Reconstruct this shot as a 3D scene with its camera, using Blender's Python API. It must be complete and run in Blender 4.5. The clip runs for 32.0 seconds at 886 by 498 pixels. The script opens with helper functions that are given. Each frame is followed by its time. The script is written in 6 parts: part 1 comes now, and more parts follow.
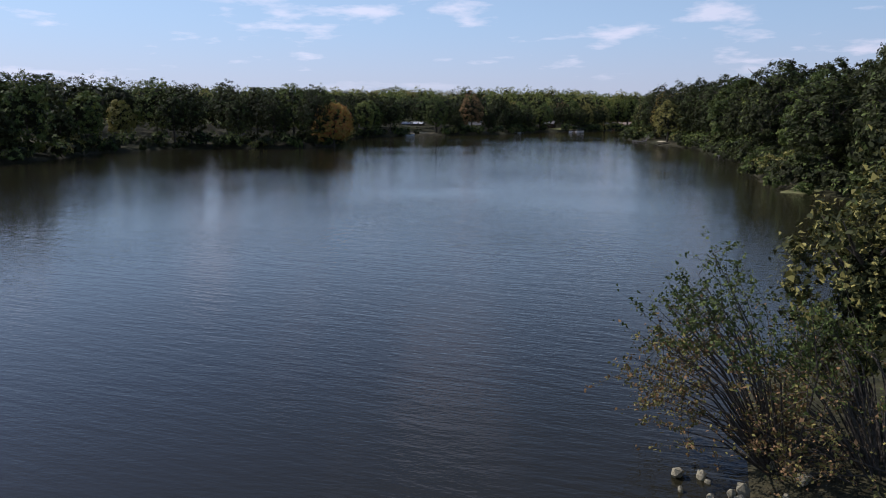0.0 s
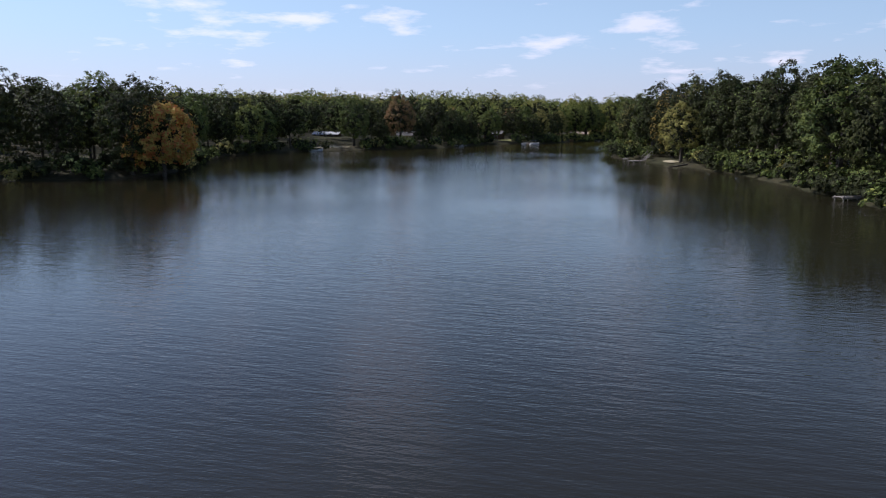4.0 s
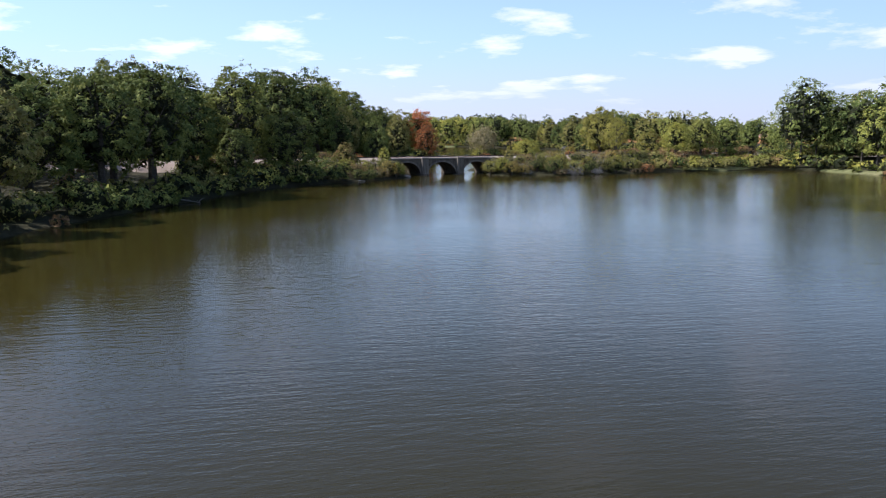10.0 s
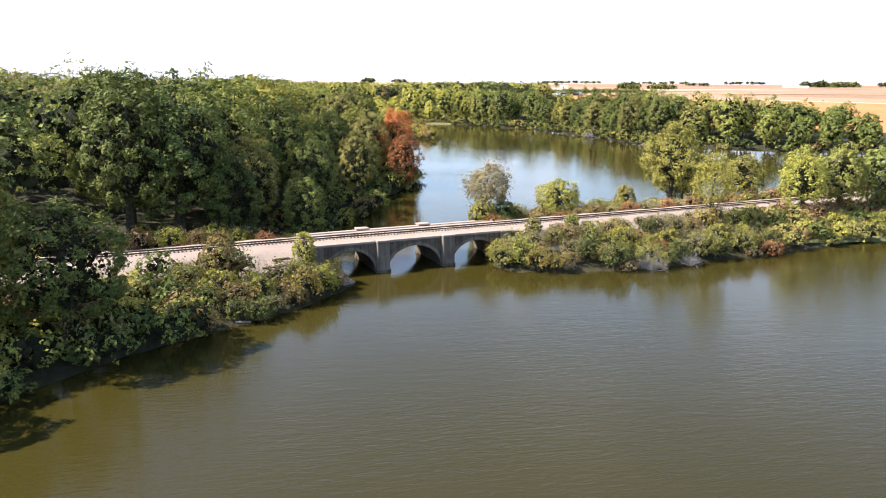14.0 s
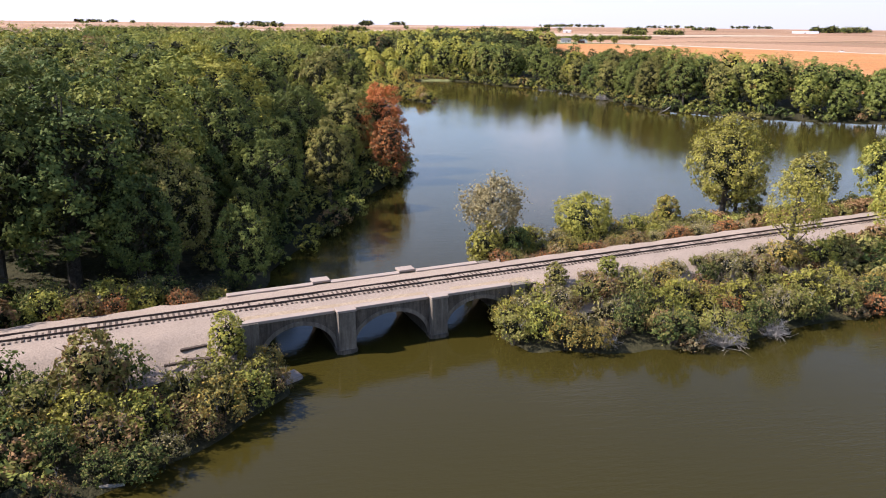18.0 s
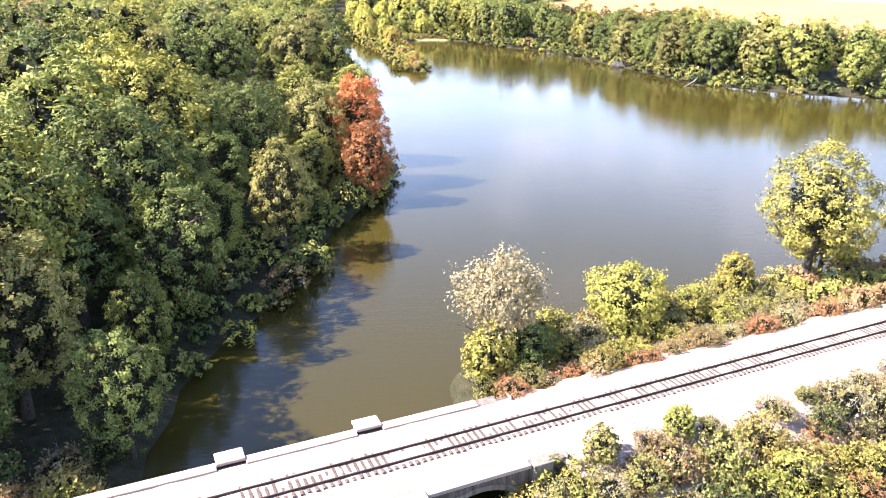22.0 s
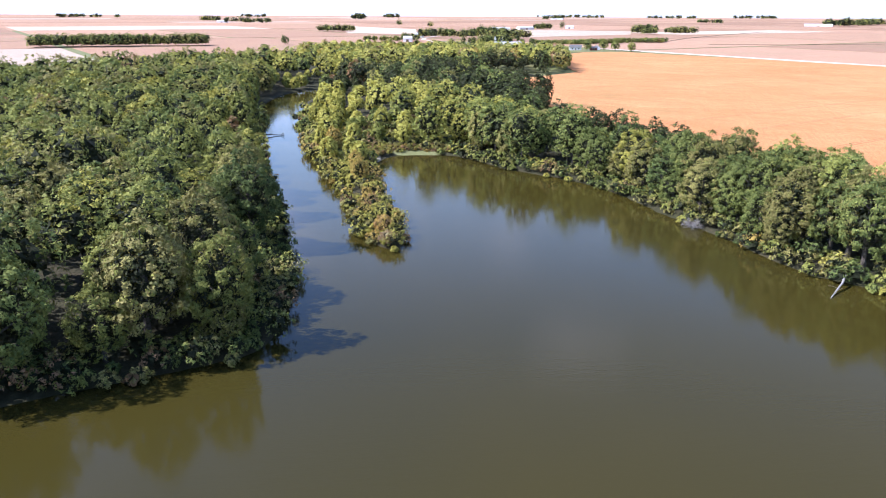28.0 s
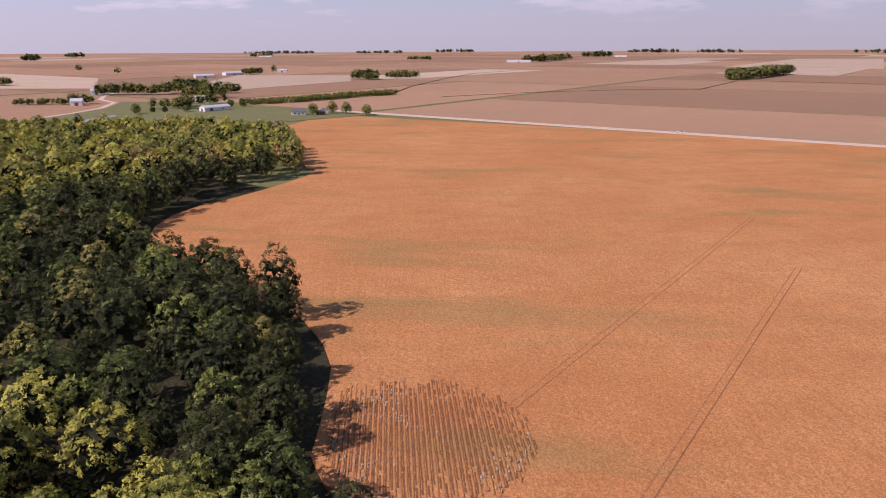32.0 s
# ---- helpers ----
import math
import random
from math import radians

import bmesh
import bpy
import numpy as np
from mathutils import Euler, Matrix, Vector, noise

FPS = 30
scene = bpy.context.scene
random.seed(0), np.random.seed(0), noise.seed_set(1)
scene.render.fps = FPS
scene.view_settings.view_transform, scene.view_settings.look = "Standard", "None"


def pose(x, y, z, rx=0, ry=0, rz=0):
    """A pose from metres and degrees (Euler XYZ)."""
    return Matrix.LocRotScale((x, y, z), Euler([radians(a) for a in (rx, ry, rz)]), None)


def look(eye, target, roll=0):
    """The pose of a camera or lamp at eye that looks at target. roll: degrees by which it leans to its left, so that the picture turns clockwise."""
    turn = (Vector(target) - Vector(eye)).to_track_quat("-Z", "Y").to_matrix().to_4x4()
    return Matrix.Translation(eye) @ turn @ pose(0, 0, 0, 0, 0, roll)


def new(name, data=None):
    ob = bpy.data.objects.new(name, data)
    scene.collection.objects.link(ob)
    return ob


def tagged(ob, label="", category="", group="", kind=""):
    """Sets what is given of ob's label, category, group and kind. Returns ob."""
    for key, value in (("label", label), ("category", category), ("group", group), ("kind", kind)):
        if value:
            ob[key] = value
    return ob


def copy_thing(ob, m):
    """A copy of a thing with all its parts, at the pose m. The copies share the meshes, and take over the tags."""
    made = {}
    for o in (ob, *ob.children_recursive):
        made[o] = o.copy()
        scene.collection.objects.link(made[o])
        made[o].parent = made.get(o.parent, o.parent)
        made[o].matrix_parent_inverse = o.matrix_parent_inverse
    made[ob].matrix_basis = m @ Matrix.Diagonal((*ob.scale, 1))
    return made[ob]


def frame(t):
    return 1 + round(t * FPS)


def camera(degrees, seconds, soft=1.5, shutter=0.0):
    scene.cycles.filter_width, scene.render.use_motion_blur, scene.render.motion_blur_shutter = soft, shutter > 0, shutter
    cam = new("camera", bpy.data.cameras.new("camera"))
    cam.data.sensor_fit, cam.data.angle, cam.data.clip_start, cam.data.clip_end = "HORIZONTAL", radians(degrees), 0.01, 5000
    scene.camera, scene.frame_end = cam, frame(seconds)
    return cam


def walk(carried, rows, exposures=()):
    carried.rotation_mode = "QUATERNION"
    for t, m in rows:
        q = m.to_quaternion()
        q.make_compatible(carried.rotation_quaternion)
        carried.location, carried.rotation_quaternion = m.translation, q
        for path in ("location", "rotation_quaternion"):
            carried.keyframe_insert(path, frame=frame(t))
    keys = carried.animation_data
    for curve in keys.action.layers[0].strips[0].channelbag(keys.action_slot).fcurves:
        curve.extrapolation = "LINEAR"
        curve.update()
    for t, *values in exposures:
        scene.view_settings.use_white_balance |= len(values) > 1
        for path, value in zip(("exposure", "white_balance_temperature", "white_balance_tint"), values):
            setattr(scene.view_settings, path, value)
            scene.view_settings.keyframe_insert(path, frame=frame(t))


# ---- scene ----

cam = camera(62.04, 32.0, soft=1.0)
# seconds, place in metres, turn in degrees
ROWS = [
    (0, 2.14, 4.43, 7.09, 79.64, -0.23, 0.04),
    (0.5, 2.31, 6.25, 7.06, 79.64, -0.23, 0.08),
    (1, 2.32, 8.01, 7.16, 79.63, -0.22, 0.09),
    (1.5, 2.43, 9.57, 7.03, 79.68, -0.24, 0.15),
    (2, 2.67, 13.61, 7.02, 79.73, -0.25, 0.23),
    (2.5, 3.07, 20.55, 7.03, 79.83, -0.27, -0.74),
    (3, 3.30, 30.81, 7.10, 79.93, -0.23, -3.23),
    (3.5, 4.60, 47.75, 7.25, 80.14, -0.24, -3.97),
    (5.5, 13.39, 121.81, 5.83, 80.62, -0.18, -10.46),
    (6, 16.97, 140.29, 5.84, 80.70, -0.12, -11.94),
    (6.5, 20.89, 158.98, 5.76, 80.70, -0.01, -12.89),
    (7, 25.00, 176.50, 5.74, 80.76, 0.09, -14.90),
    (7.5, 30.20, 194.78, 5.62, 80.89, 0.13, -16.90),
    (8, 36.05, 213.04, 5.64, 80.94, 0.21, -20.74),
    (8.5, 43.41, 231.14, 5.55, 81.04, 0.33, -27.25),
    (9, 52.82, 246.97, 6.17, 80.98, 0.30, -33.01),
    (9.5, 63.19, 262.22, 6.56, 81.01, 0.18, -32.74),
    (10, 74.21, 277.16, 8.07, 80.94, -0.01, -32.43),
    (10.5, 84.68, 291.72, 10.60, 80.87, -0.11, -32.30),
    (11, 93.12, 303.78, 13.65, 80.90, -0.13, -32.24),
    (11.5, 99.32, 312.76, 15.50, 80.65, -0.13, -32.22),
    (12, 103.61, 319.09, 16.76, 79.45, -0.14, -32.20),
    (12.5, 105.86, 322.35, 17.55, 78.71, -0.17, -32.21),
    (13, 107.59, 324.87, 18.10, 78.16, -0.24, -32.26),
    (13.5, 109.26, 327.21, 18.74, 77.61, -0.31, -32.28),
    (15.5, 115.95, 337.30, 20.59, 75.58, -0.50, -32.35),
    (16, 117.65, 339.75, 21.10, 75.04, -0.52, -32.35),
    (16.5, 119.34, 342.21, 21.62, 74.50, -0.56, -32.34),
    (17, 120.99, 344.61, 22.20, 73.95, -0.59, -32.33),
    (17.5, 122.69, 347.03, 22.72, 73.41, -0.60, -32.31),
    (18, 124.43, 349.62, 23.10, 72.90, -0.62, -32.31),
    (18.5, 126.22, 352.21, 23.50, 72.42, -0.62, -32.31),
    (19, 127.92, 354.64, 23.96, 71.95, -0.59, -32.31),
    (19.5, 129.62, 357.05, 24.55, 71.41, -0.63, -32.30),
    (20, 131.35, 359.55, 25.03, 70.91, -0.62, -32.30),
    (20.5, 133.09, 362.10, 25.46, 70.40, -0.63, -32.30),
    (21, 134.78, 364.63, 25.94, 69.89, -0.60, -32.31),
    (21.5, 136.52, 367.31, 26.34, 69.39, -0.57, -32.35),
    (22, 138.38, 369.90, 26.66, 68.90, -0.54, -32.36),
    (22.5, 140.17, 372.50, 26.97, 68.42, -0.52, -32.39),
    (23, 141.90, 375.07, 27.31, 67.94, -0.52, -32.38),
    (23.5, 143.64, 377.59, 27.61, 67.45, -0.51, -32.41),
    (24, 145.37, 380.02, 28.02, 66.96, -0.50, -32.41),
    (24.5, 147.10, 382.39, 28.34, 66.48, -0.49, -32.42),
    (26.5, 158.57, 399.74, 30.87, 65.47, -0.28, -32.54),
    (27, 164.92, 409.68, 32.96, 65.61, -0.30, -32.55),
    (27.5, 173.59, 422.47, 35.64, 68.04, -0.25, -32.61),
    (28, 183.77, 437.14, 38.41, 72.10, -0.28, -32.60),
    (28.5, 194.30, 452.45, 40.90, 74.33, -0.32, -32.59),
    (29, 204.86, 467.49, 42.85, 74.37, -0.24, -34.27),
    (29.5, 215.81, 482.75, 44.60, 74.39, -0.13, -36.11),
    (30, 226.73, 497.75, 46.95, 74.40, -0.02, -38.59),
    (30.5, 238.83, 512.87, 49.21, 74.43, 0.13, -41.17),
    (31, 251.71, 527.22, 51.71, 74.42, 0.17, -43.93),
    (31.5, 264.91, 540.66, 54.00, 74.43, 0.20, -48.73),
    (32, 279.31, 552.99, 56.58, 74.42, 0.27, -54.18),
]
EXPOSURES = [(0.0, -0.36, 5800, 19), (3.0, -0.2, 5850, 19), (6.0, 0.08, 5950, 18), (8.0, 0.3, 5800, 17), (9.0, 0.18, 5750, 17), (10.0, 0.35, 5650, 18), (10.5, 0.65, 5650, 17), (11.5, 1.25, 5650, 17), (13.0, 1.38, 6000, 17), (16.0, 0.6, 6400, 20), (17.0, 0.4, 6300, 22), (18.0, 0.7, 6150, 22), (20.0, 1.12, 5800, 22), (22.0, 2.15, 6000, 27), (24.5, 2.98, 5900, 28), (26.5, 1.85, 5800, 29), (27.0, 1.45, 5650, 29), (27.5, 1.08, 5450, 25), (28.0, 1.0, 5300, 23), (29.0, 0.63, 5450, 21), (30.0, 0.42, 5600, 17), (31.0, 0.5, 5800, 15), (31.5, 0.1, 6150, 26), (32.0, -0.28, 6400, 37)]
walk(cam, [(t, pose(x, y, z, rx, ry, rz)) for t, x, y, z, rx, ry, rz in ROWS], EXPOSURES)

# ---- sky and sun ----
SUN_AZIMUTH = -63.0
SUN_HEIGHT = 43.0
world = bpy.data.worlds.new("sky")
scene.world = world
world.use_nodes = True
wt = world.node_tree
wn, wl = wt.nodes, wt.links
back = wn["Background"]
back.inputs["Strength"].default_value = 0.10
sky = wn.new("ShaderNodeTexSky")
sky.sky_type = "NISHITA"
sky.sun_disc = False
sky.sun_elevation = radians(SUN_HEIGHT)
sky.sun_rotation = radians(SUN_AZIMUTH % 360)
sky.air_density, sky.dust_density, sky.ozone_density = 1.0, 0.5, 3.0
coord = wn.new("ShaderNodeTexCoord")
sep = wn.new("ShaderNodeSeparateXYZ")
wl.new(coord.outputs["Generated"], sep.inputs[0])
low = wn.new("ShaderNodeMath"); low.operation = "MAXIMUM"; low.inputs[1].default_value = 0.0
wl.new(sep.outputs["Z"], low.inputs[0])
lift = wn.new("ShaderNodeMath"); lift.operation = "ADD"; lift.inputs[1].default_value = 0.16
wl.new(low.outputs[0], lift.inputs[0])
flat = wn.new("ShaderNodeVectorMath"); flat.operation = "DIVIDE"
wl.new(coord.outputs["Generated"], flat.inputs[0])
wl.new(lift.outputs[0], flat.inputs[1])
puff = wn.new("ShaderNodeTexNoise")
puff.inputs["Scale"].default_value = 1.9
puff.inputs["Detail"].default_value = 7.0
puff.inputs["Roughness"].default_value = 0.55
wl.new(flat.outputs[0], puff.inputs["Vector"])
ramp = wn.new("ShaderNodeValToRGB")
ramp.color_ramp.elements[0].position, ramp.color_ramp.elements[1].position = 0.55, 0.65
wl.new(puff.outputs["Fac"], ramp.inputs[0])
fade = wn.new("ShaderNodeMapRange")
fade.inputs["From Min"].default_value, fade.inputs["From Max"].default_value = 0.02, 0.07
fade.inputs["To Max"].default_value = 0.6
wl.new(low.outputs[0], fade.inputs["Value"])
thin = wn.new("ShaderNodeMapRange")
thin.inputs["From Min"].default_value, thin.inputs["From Max"].default_value = 0.15, 0.5
thin.inputs["To Min"].default_value, thin.inputs["To Max"].default_value = 1.0, 0.25
wl.new(low.outputs[0], thin.inputs["Value"])
amount = wn.new("ShaderNodeMath"); amount.operation = "MULTIPLY"
wl.new(fade.outputs[0], amount.inputs[0])
wl.new(thin.outputs[0], amount.inputs[1])
veil = wn.new("ShaderNodeMath"); veil.operation = "MULTIPLY"
wl.new(amount.outputs[0], veil.inputs[1])
wl.new(ramp.outputs[0], veil.inputs[0])
mixc = wn.new("ShaderNodeMix"); mixc.data_type = "RGBA"
wl.new(veil.outputs[0], mixc.inputs["Factor"])
mixc.inputs["B"].default_value = (10.6, 10.0, 10.3, 1)
# pale haze that thickens towards the horizon
hz = wn.new("ShaderNodeMapRange")
hz.interpolation_type = "SMOOTHSTEP"
hz.inputs["From Min"].default_value, hz.inputs["From Max"].default_value = 0.0, 0.46
hz.inputs["To Min"].default_value, hz.inputs["To Max"].default_value = 0.85, 0.0
wl.new(low.outputs[0], hz.inputs["Value"])
haze = wn.new("ShaderNodeMix"); haze.data_type = "RGBA"
wl.new(hz.outputs[0], haze.inputs["Factor"])
wl.new(sky.outputs[0], haze.inputs["A"])
tone = wn.new("ShaderNodeMapRange")
tone.interpolation_type = "SMOOTHSTEP"
tone.inputs["From Max"].default_value = 0.13
wl.new(low.outputs[0], tone.inputs["Value"])
pale = wn.new("ShaderNodeMix"); pale.data_type = "RGBA"
wl.new(tone.outputs[0], pale.inputs["Factor"])
pale.inputs["A"].default_value, pale.inputs["B"].default_value = (6.4, 6.7, 7.5, 1), (5.35, 7.25, 8.9, 1)
wl.new(pale.outputs["Result"], haze.inputs["B"])
wl.new(haze.outputs["Result"], mixc.inputs["A"])
# the sky brightens towards the sun
side = wn.new("ShaderNodeVectorMath"); side.operation = "DOT_PRODUCT"
wl.new(coord.outputs["Generated"], side.inputs[0])
side.inputs[1].default_value = (math.sin(radians(SUN_AZIMUTH)) * math.cos(radians(SUN_HEIGHT)), math.cos(radians(SUN_AZIMUTH)) * math.cos(radians(SUN_HEIGHT)), math.sin(radians(SUN_HEIGHT)))
glow = wn.new("ShaderNodeMapRange")
glow.inputs["From Min"].default_value = -1.0
glow.inputs["To Min"].default_value, glow.inputs["To Max"].default_value = 0.74, 1.30
wl.new(side.outputs["Value"], glow.inputs["Value"])
bright = wn.new("ShaderNodeVectorMath"); bright.operation = "SCALE"
wl.new(mixc.outputs["Result"], bright.inputs[0])
wl.new(glow.outputs[0], bright.inputs["Scale"])
wl.new(bright.outputs[0], back.inputs["Color"])

sun_data = bpy.data.lights.new("sun", "SUN")
sun_data.energy, sun_data.angle, sun_data.color = 5.0, radians(0.55), (1.0, 0.94, 0.84)
sun = new("sun", sun_data)
az, el = radians(SUN_AZIMUTH), radians(SUN_HEIGHT)
sun.matrix_world = look((300 * math.sin(az) * math.cos(el), 300 * math.cos(az) * math.cos(el), 300 * math.sin(el)), (0, 0, 0))

# ---- materials ----


def node_mat(name, rough=0.8, spec=0.3):
    m = bpy.data.materials.new(name)
    m.use_nodes = True
    b = m.node_tree.nodes["Principled BSDF"]
    b.inputs["Roughness"].default_value = rough
    b.inputs["Specular IOR Level"].default_value = spec
    return m, m.node_tree.nodes, m.node_tree.links, b


def mix_rgb(nodes, links, fac, a, b, mode="MIX"):
    n = nodes.new("ShaderNodeMix")
    n.data_type, n.blend_type = "RGBA", mode
    for key, val in (("Factor", fac), ("A", a), ("B", b)):
        if isinstance(val, (int, float)):
            n.inputs[key].default_value = val
        elif isinstance(val, tuple):
            n.inputs[key].default_value = (*val, 1)
        else:
            links.new(val, n.inputs[key])
    return n.outputs["Result"]


def noise_out(nodes, links, scale, detail=4.0, rough=0.55, stretch=(1, 1, 1), turn=0.0, space="Object", low=0.35, high=0.65):
    tc = nodes.new("ShaderNodeTexCoord")
    mp = nodes.new("ShaderNodeMapping")
    mp.vector_type = "TEXTURE"
    mp.inputs["Scale"].default_value = tuple(1 / v for v in stretch)
    mp.inputs["Rotation"].default_value = (0, 0, turn)
    links.new(tc.outputs[space], mp.inputs[0])
    n = nodes.new("ShaderNodeTexNoise")
    n.inputs["Scale"].default_value, n.inputs["Detail"].default_value, n.inputs["Roughness"].default_value = scale, detail, rough
    links.new(mp.outputs[0], n.inputs["Vector"])
    r = nodes.new("ShaderNodeMapRange")
    r.inputs["From Min"].default_value, r.inputs["From Max"].default_value = low, high
    links.new(n.outputs["Fac"], r.inputs["Value"])
    return r.outputs["Result"]


def rough_surface(name, a, b, c, big=0.3, small=6.0, rough=0.9, bump=0.3, depth=0.05, spec=0.2):
    """Three tones mixed at two scales, with fine relief."""
    m, n, l, p = node_mat(name, rough, spec)
    wide = noise_out(n, l, big, 4)
    fine = noise_out(n, l, small, 5, 0.65)
    col = mix_rgb(n, l, fine, mix_rgb(n, l, wide, a, b), c)
    l.new(col, p.inputs["Base Color"])
    bp = n.new("ShaderNodeBump")
    bp.inputs["Strength"].default_value, bp.inputs["Distance"].default_value = bump, depth
    l.new(fine, bp.inputs["Height"])
    l.new(bp.outputs[0], p.inputs["Normal"])
    return m


def leaf_mat(name, dark, light, through_leaf=0.14):
    """Leaves: a tone of its own for each leaf, some light comes through."""
    m, n, l, p = node_mat(name, 0.7, 0.12)
    g = n.new("ShaderNodeNewGeometry")
    info = n.new("ShaderNodeObjectInfo")
    col = mix_rgb(n, l, g.outputs["Random Per Island"], dark, light)
    drift = noise_out(n, l, 0.13, 3, 0.6, low=0.36, high=0.64)
    col = mix_rgb(n, l, drift, mix_rgb(n, l, 0.45, col, dark), mix_rgb(n, l, 0.30, col, light))
    hsv = n.new("ShaderNodeHueSaturation")
    mr = n.new("ShaderNodeMapRange")
    mr.inputs["To Min"].default_value, mr.inputs["To Max"].default_value = 0.8, 1.2
    l.new(info.outputs["Random"], mr.inputs["Value"])
    l.new(mr.outputs[0], hsv.inputs["Value"])
    l.new(col, hsv.inputs["Color"])
    l.new(hsv.outputs[0], p.inputs["Base Color"])
    tr = n.new("ShaderNodeBsdfTranslucent")
    l.new(hsv.outputs[0], tr.inputs["Color"])
    ms = n.new("ShaderNodeMixShader")
    ms.inputs[0].default_value = through_leaf
    l.new(p.outputs[0], ms.inputs[1])
    l.new(tr.outputs[0], ms.inputs[2])
    # gaps between the single leaves of a spray
    tc = n.new("ShaderNodeTexCoord")
    cell = n.new("ShaderNodeTexVoronoi")
    cell.inputs["Scale"].default_value = 5.5
    l.new(tc.outputs["Object"], cell.inputs["Vector"])
    gap = n.new("ShaderNodeMath"); gap.operation = "GREATER_THAN"; gap.inputs[1].default_value = 0.56
    l.new(cell.outputs["Distance"], gap.inputs[0])
    clear = n.new("ShaderNodeBsdfTransparent")
    cut = n.new("ShaderNodeMixShader")
    l.new(gap.outputs[0], cut.inputs[0])
    l.new(ms.outputs[0], cut.inputs[1])
    l.new(clear.outputs[0], cut.inputs[2])
    l.new(cut.outputs[0], n["Material Output"].inputs["Surface"])
    return m


LEAVES = [
    leaf_mat("oak_leaf", (0.080, 0.104, 0.025), (0.290, 0.305, 0.072)),
    leaf_mat("elm_leaf", (0.128, 0.146, 0.030), (0.395, 0.385, 0.082)),
    leaf_mat("olive_leaf", (0.135, 0.126, 0.036), (0.385, 0.330, 0.100)),
    leaf_mat("yellow_green_leaf", (0.225, 0.215, 0.034), (0.500, 0.440, 0.085)),
    leaf_mat("deep_green_leaf", (0.046, 0.070, 0.020), (0.165, 0.198, 0.050)),
    leaf_mat("russet_leaf", (0.180, 0.110, 0.048), (0.390, 0.230, 0.105)),
    leaf_mat("orange_leaf", (0.380, 0.115, 0.035), (0.660, 0.260, 0.085)),
    leaf_mat("gold_leaf", (0.300, 0.205, 0.045), (0.580, 0.410, 0.095)),
    leaf_mat("pale_leaf", (0.260, 0.215, 0.105), (0.440, 0.370, 0.190)),
    # Very dark leaf: dark foliage plus the banks' shade, put into one colour.
    leaf_mat("dark_shade_leaf", (0.026, 0.031, 0.012), (0.072, 0.076, 0.025)),
    leaf_mat("willow_leaf", (0.300, 0.285, 0.048), (0.600, 0.545, 0.120)),
]
OAK, ELM, OLIVE, YELLOW, DEEP, RUSSET, ORANGE, GOLD, PALE, DARK_SHADE, WILLOW = range(11)
BARK = rough_surface("bark", (0.10, 0.085, 0.065), (0.16, 0.14, 0.11), (0.05, 0.04, 0.03), 0.8, 9.0, 0.95, 0.6, 0.04)
# Inner leaves and twigs: the crown's own shade is put into this dark colour.
INNER_SHADE = rough_surface("inner_crown_shade", (0.038, 0.048, 0.017), (0.050, 0.048, 0.022), (0.024, 0.028, 0.012), 0.5, 3.0, 0.95, 0.8, 0.2)
PALE_BARK = rough_surface("dead_wood", (0.42, 0.40, 0.36), (0.34, 0.31, 0.27), (0.24, 0.21, 0.18), 0.8, 9.0, 0.9, 0.4, 0.02)
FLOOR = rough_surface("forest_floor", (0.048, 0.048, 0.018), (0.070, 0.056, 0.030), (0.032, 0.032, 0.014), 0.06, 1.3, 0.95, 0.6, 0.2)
GRASS = rough_surface("rough_grass", (0.200, 0.210, 0.075), (0.260, 0.230, 0.110), (0.130, 0.140, 0.050), 0.05, 1.5, 0.95, 0.5, 0.12)
GRAVEL = rough_surface("ballast", (0.455, 0.360, 0.275), (0.39, 0.310, 0.238), (0.285, 0.222, 0.168), 0.35, 9.0, 0.95, 0.5, 0.03)


def stained_concrete(name, a, b, stain, rough=0.92):
    """Old cast concrete: blotches, rain streaks down the face, fine pitting."""
    m, n, l, p = node_mat(name, rough, 0.2)
    blotch = noise_out(n, l, 0.7, 5, 0.6)
    streak = noise_out(n, l, 2.2, 4, 0.6, (1.6, 1.6, 0.16), low=0.42, high=0.66)
    pit = noise_out(n, l, 9.0, 5, 0.7)
    col = mix_rgb(n, l, blotch, a, b)
    dull = n.new("ShaderNodeMath"); dull.operation = "MULTIPLY"; dull.inputs[1].default_value = 0.75
    l.new(streak, dull.inputs[0])
    col = mix_rgb(n, l, dull.outputs[0], col, stain)
    half = n.new("ShaderNodeMath"); half.operation = "MULTIPLY"; half.inputs[1].default_value = 0.4
    l.new(pit, half.inputs[0])
    l.new(mix_rgb(n, l, half.outputs[0], col, stain), p.inputs["Base Color"])
    bp = n.new("ShaderNodeBump")
    bp.inputs["Strength"].default_value, bp.inputs["Distance"].default_value = 0.5, 0.03
    l.new(pit, bp.inputs["Height"])
    l.new(bp.outputs[0], p.inputs["Normal"])
    return m


CONCRETE = stained_concrete("old_concrete", (0.225, 0.185, 0.138), (0.120, 0.098, 0.074), (0.042, 0.035, 0.028))
RING = stained_concrete("dressed_concrete", (0.320, 0.270, 0.205), (0.210, 0.176, 0.135), (0.080, 0.068, 0.053))
PALE_CONCRETE = rough_surface("worn_concrete", (0.43, 0.34, 0.26), (0.36, 0.285, 0.22), (0.34, 0.28, 0.24), 0.6, 4.5, 0.9, 0.35, 0.02)
RAIL_STEEL = rough_surface("rusty_rail", (0.10, 0.055, 0.035), (0.07, 0.042, 0.03), (0.04, 0.03, 0.025), 1.0, 12.0, 0.6, 0.2, 0.005, 0.5)
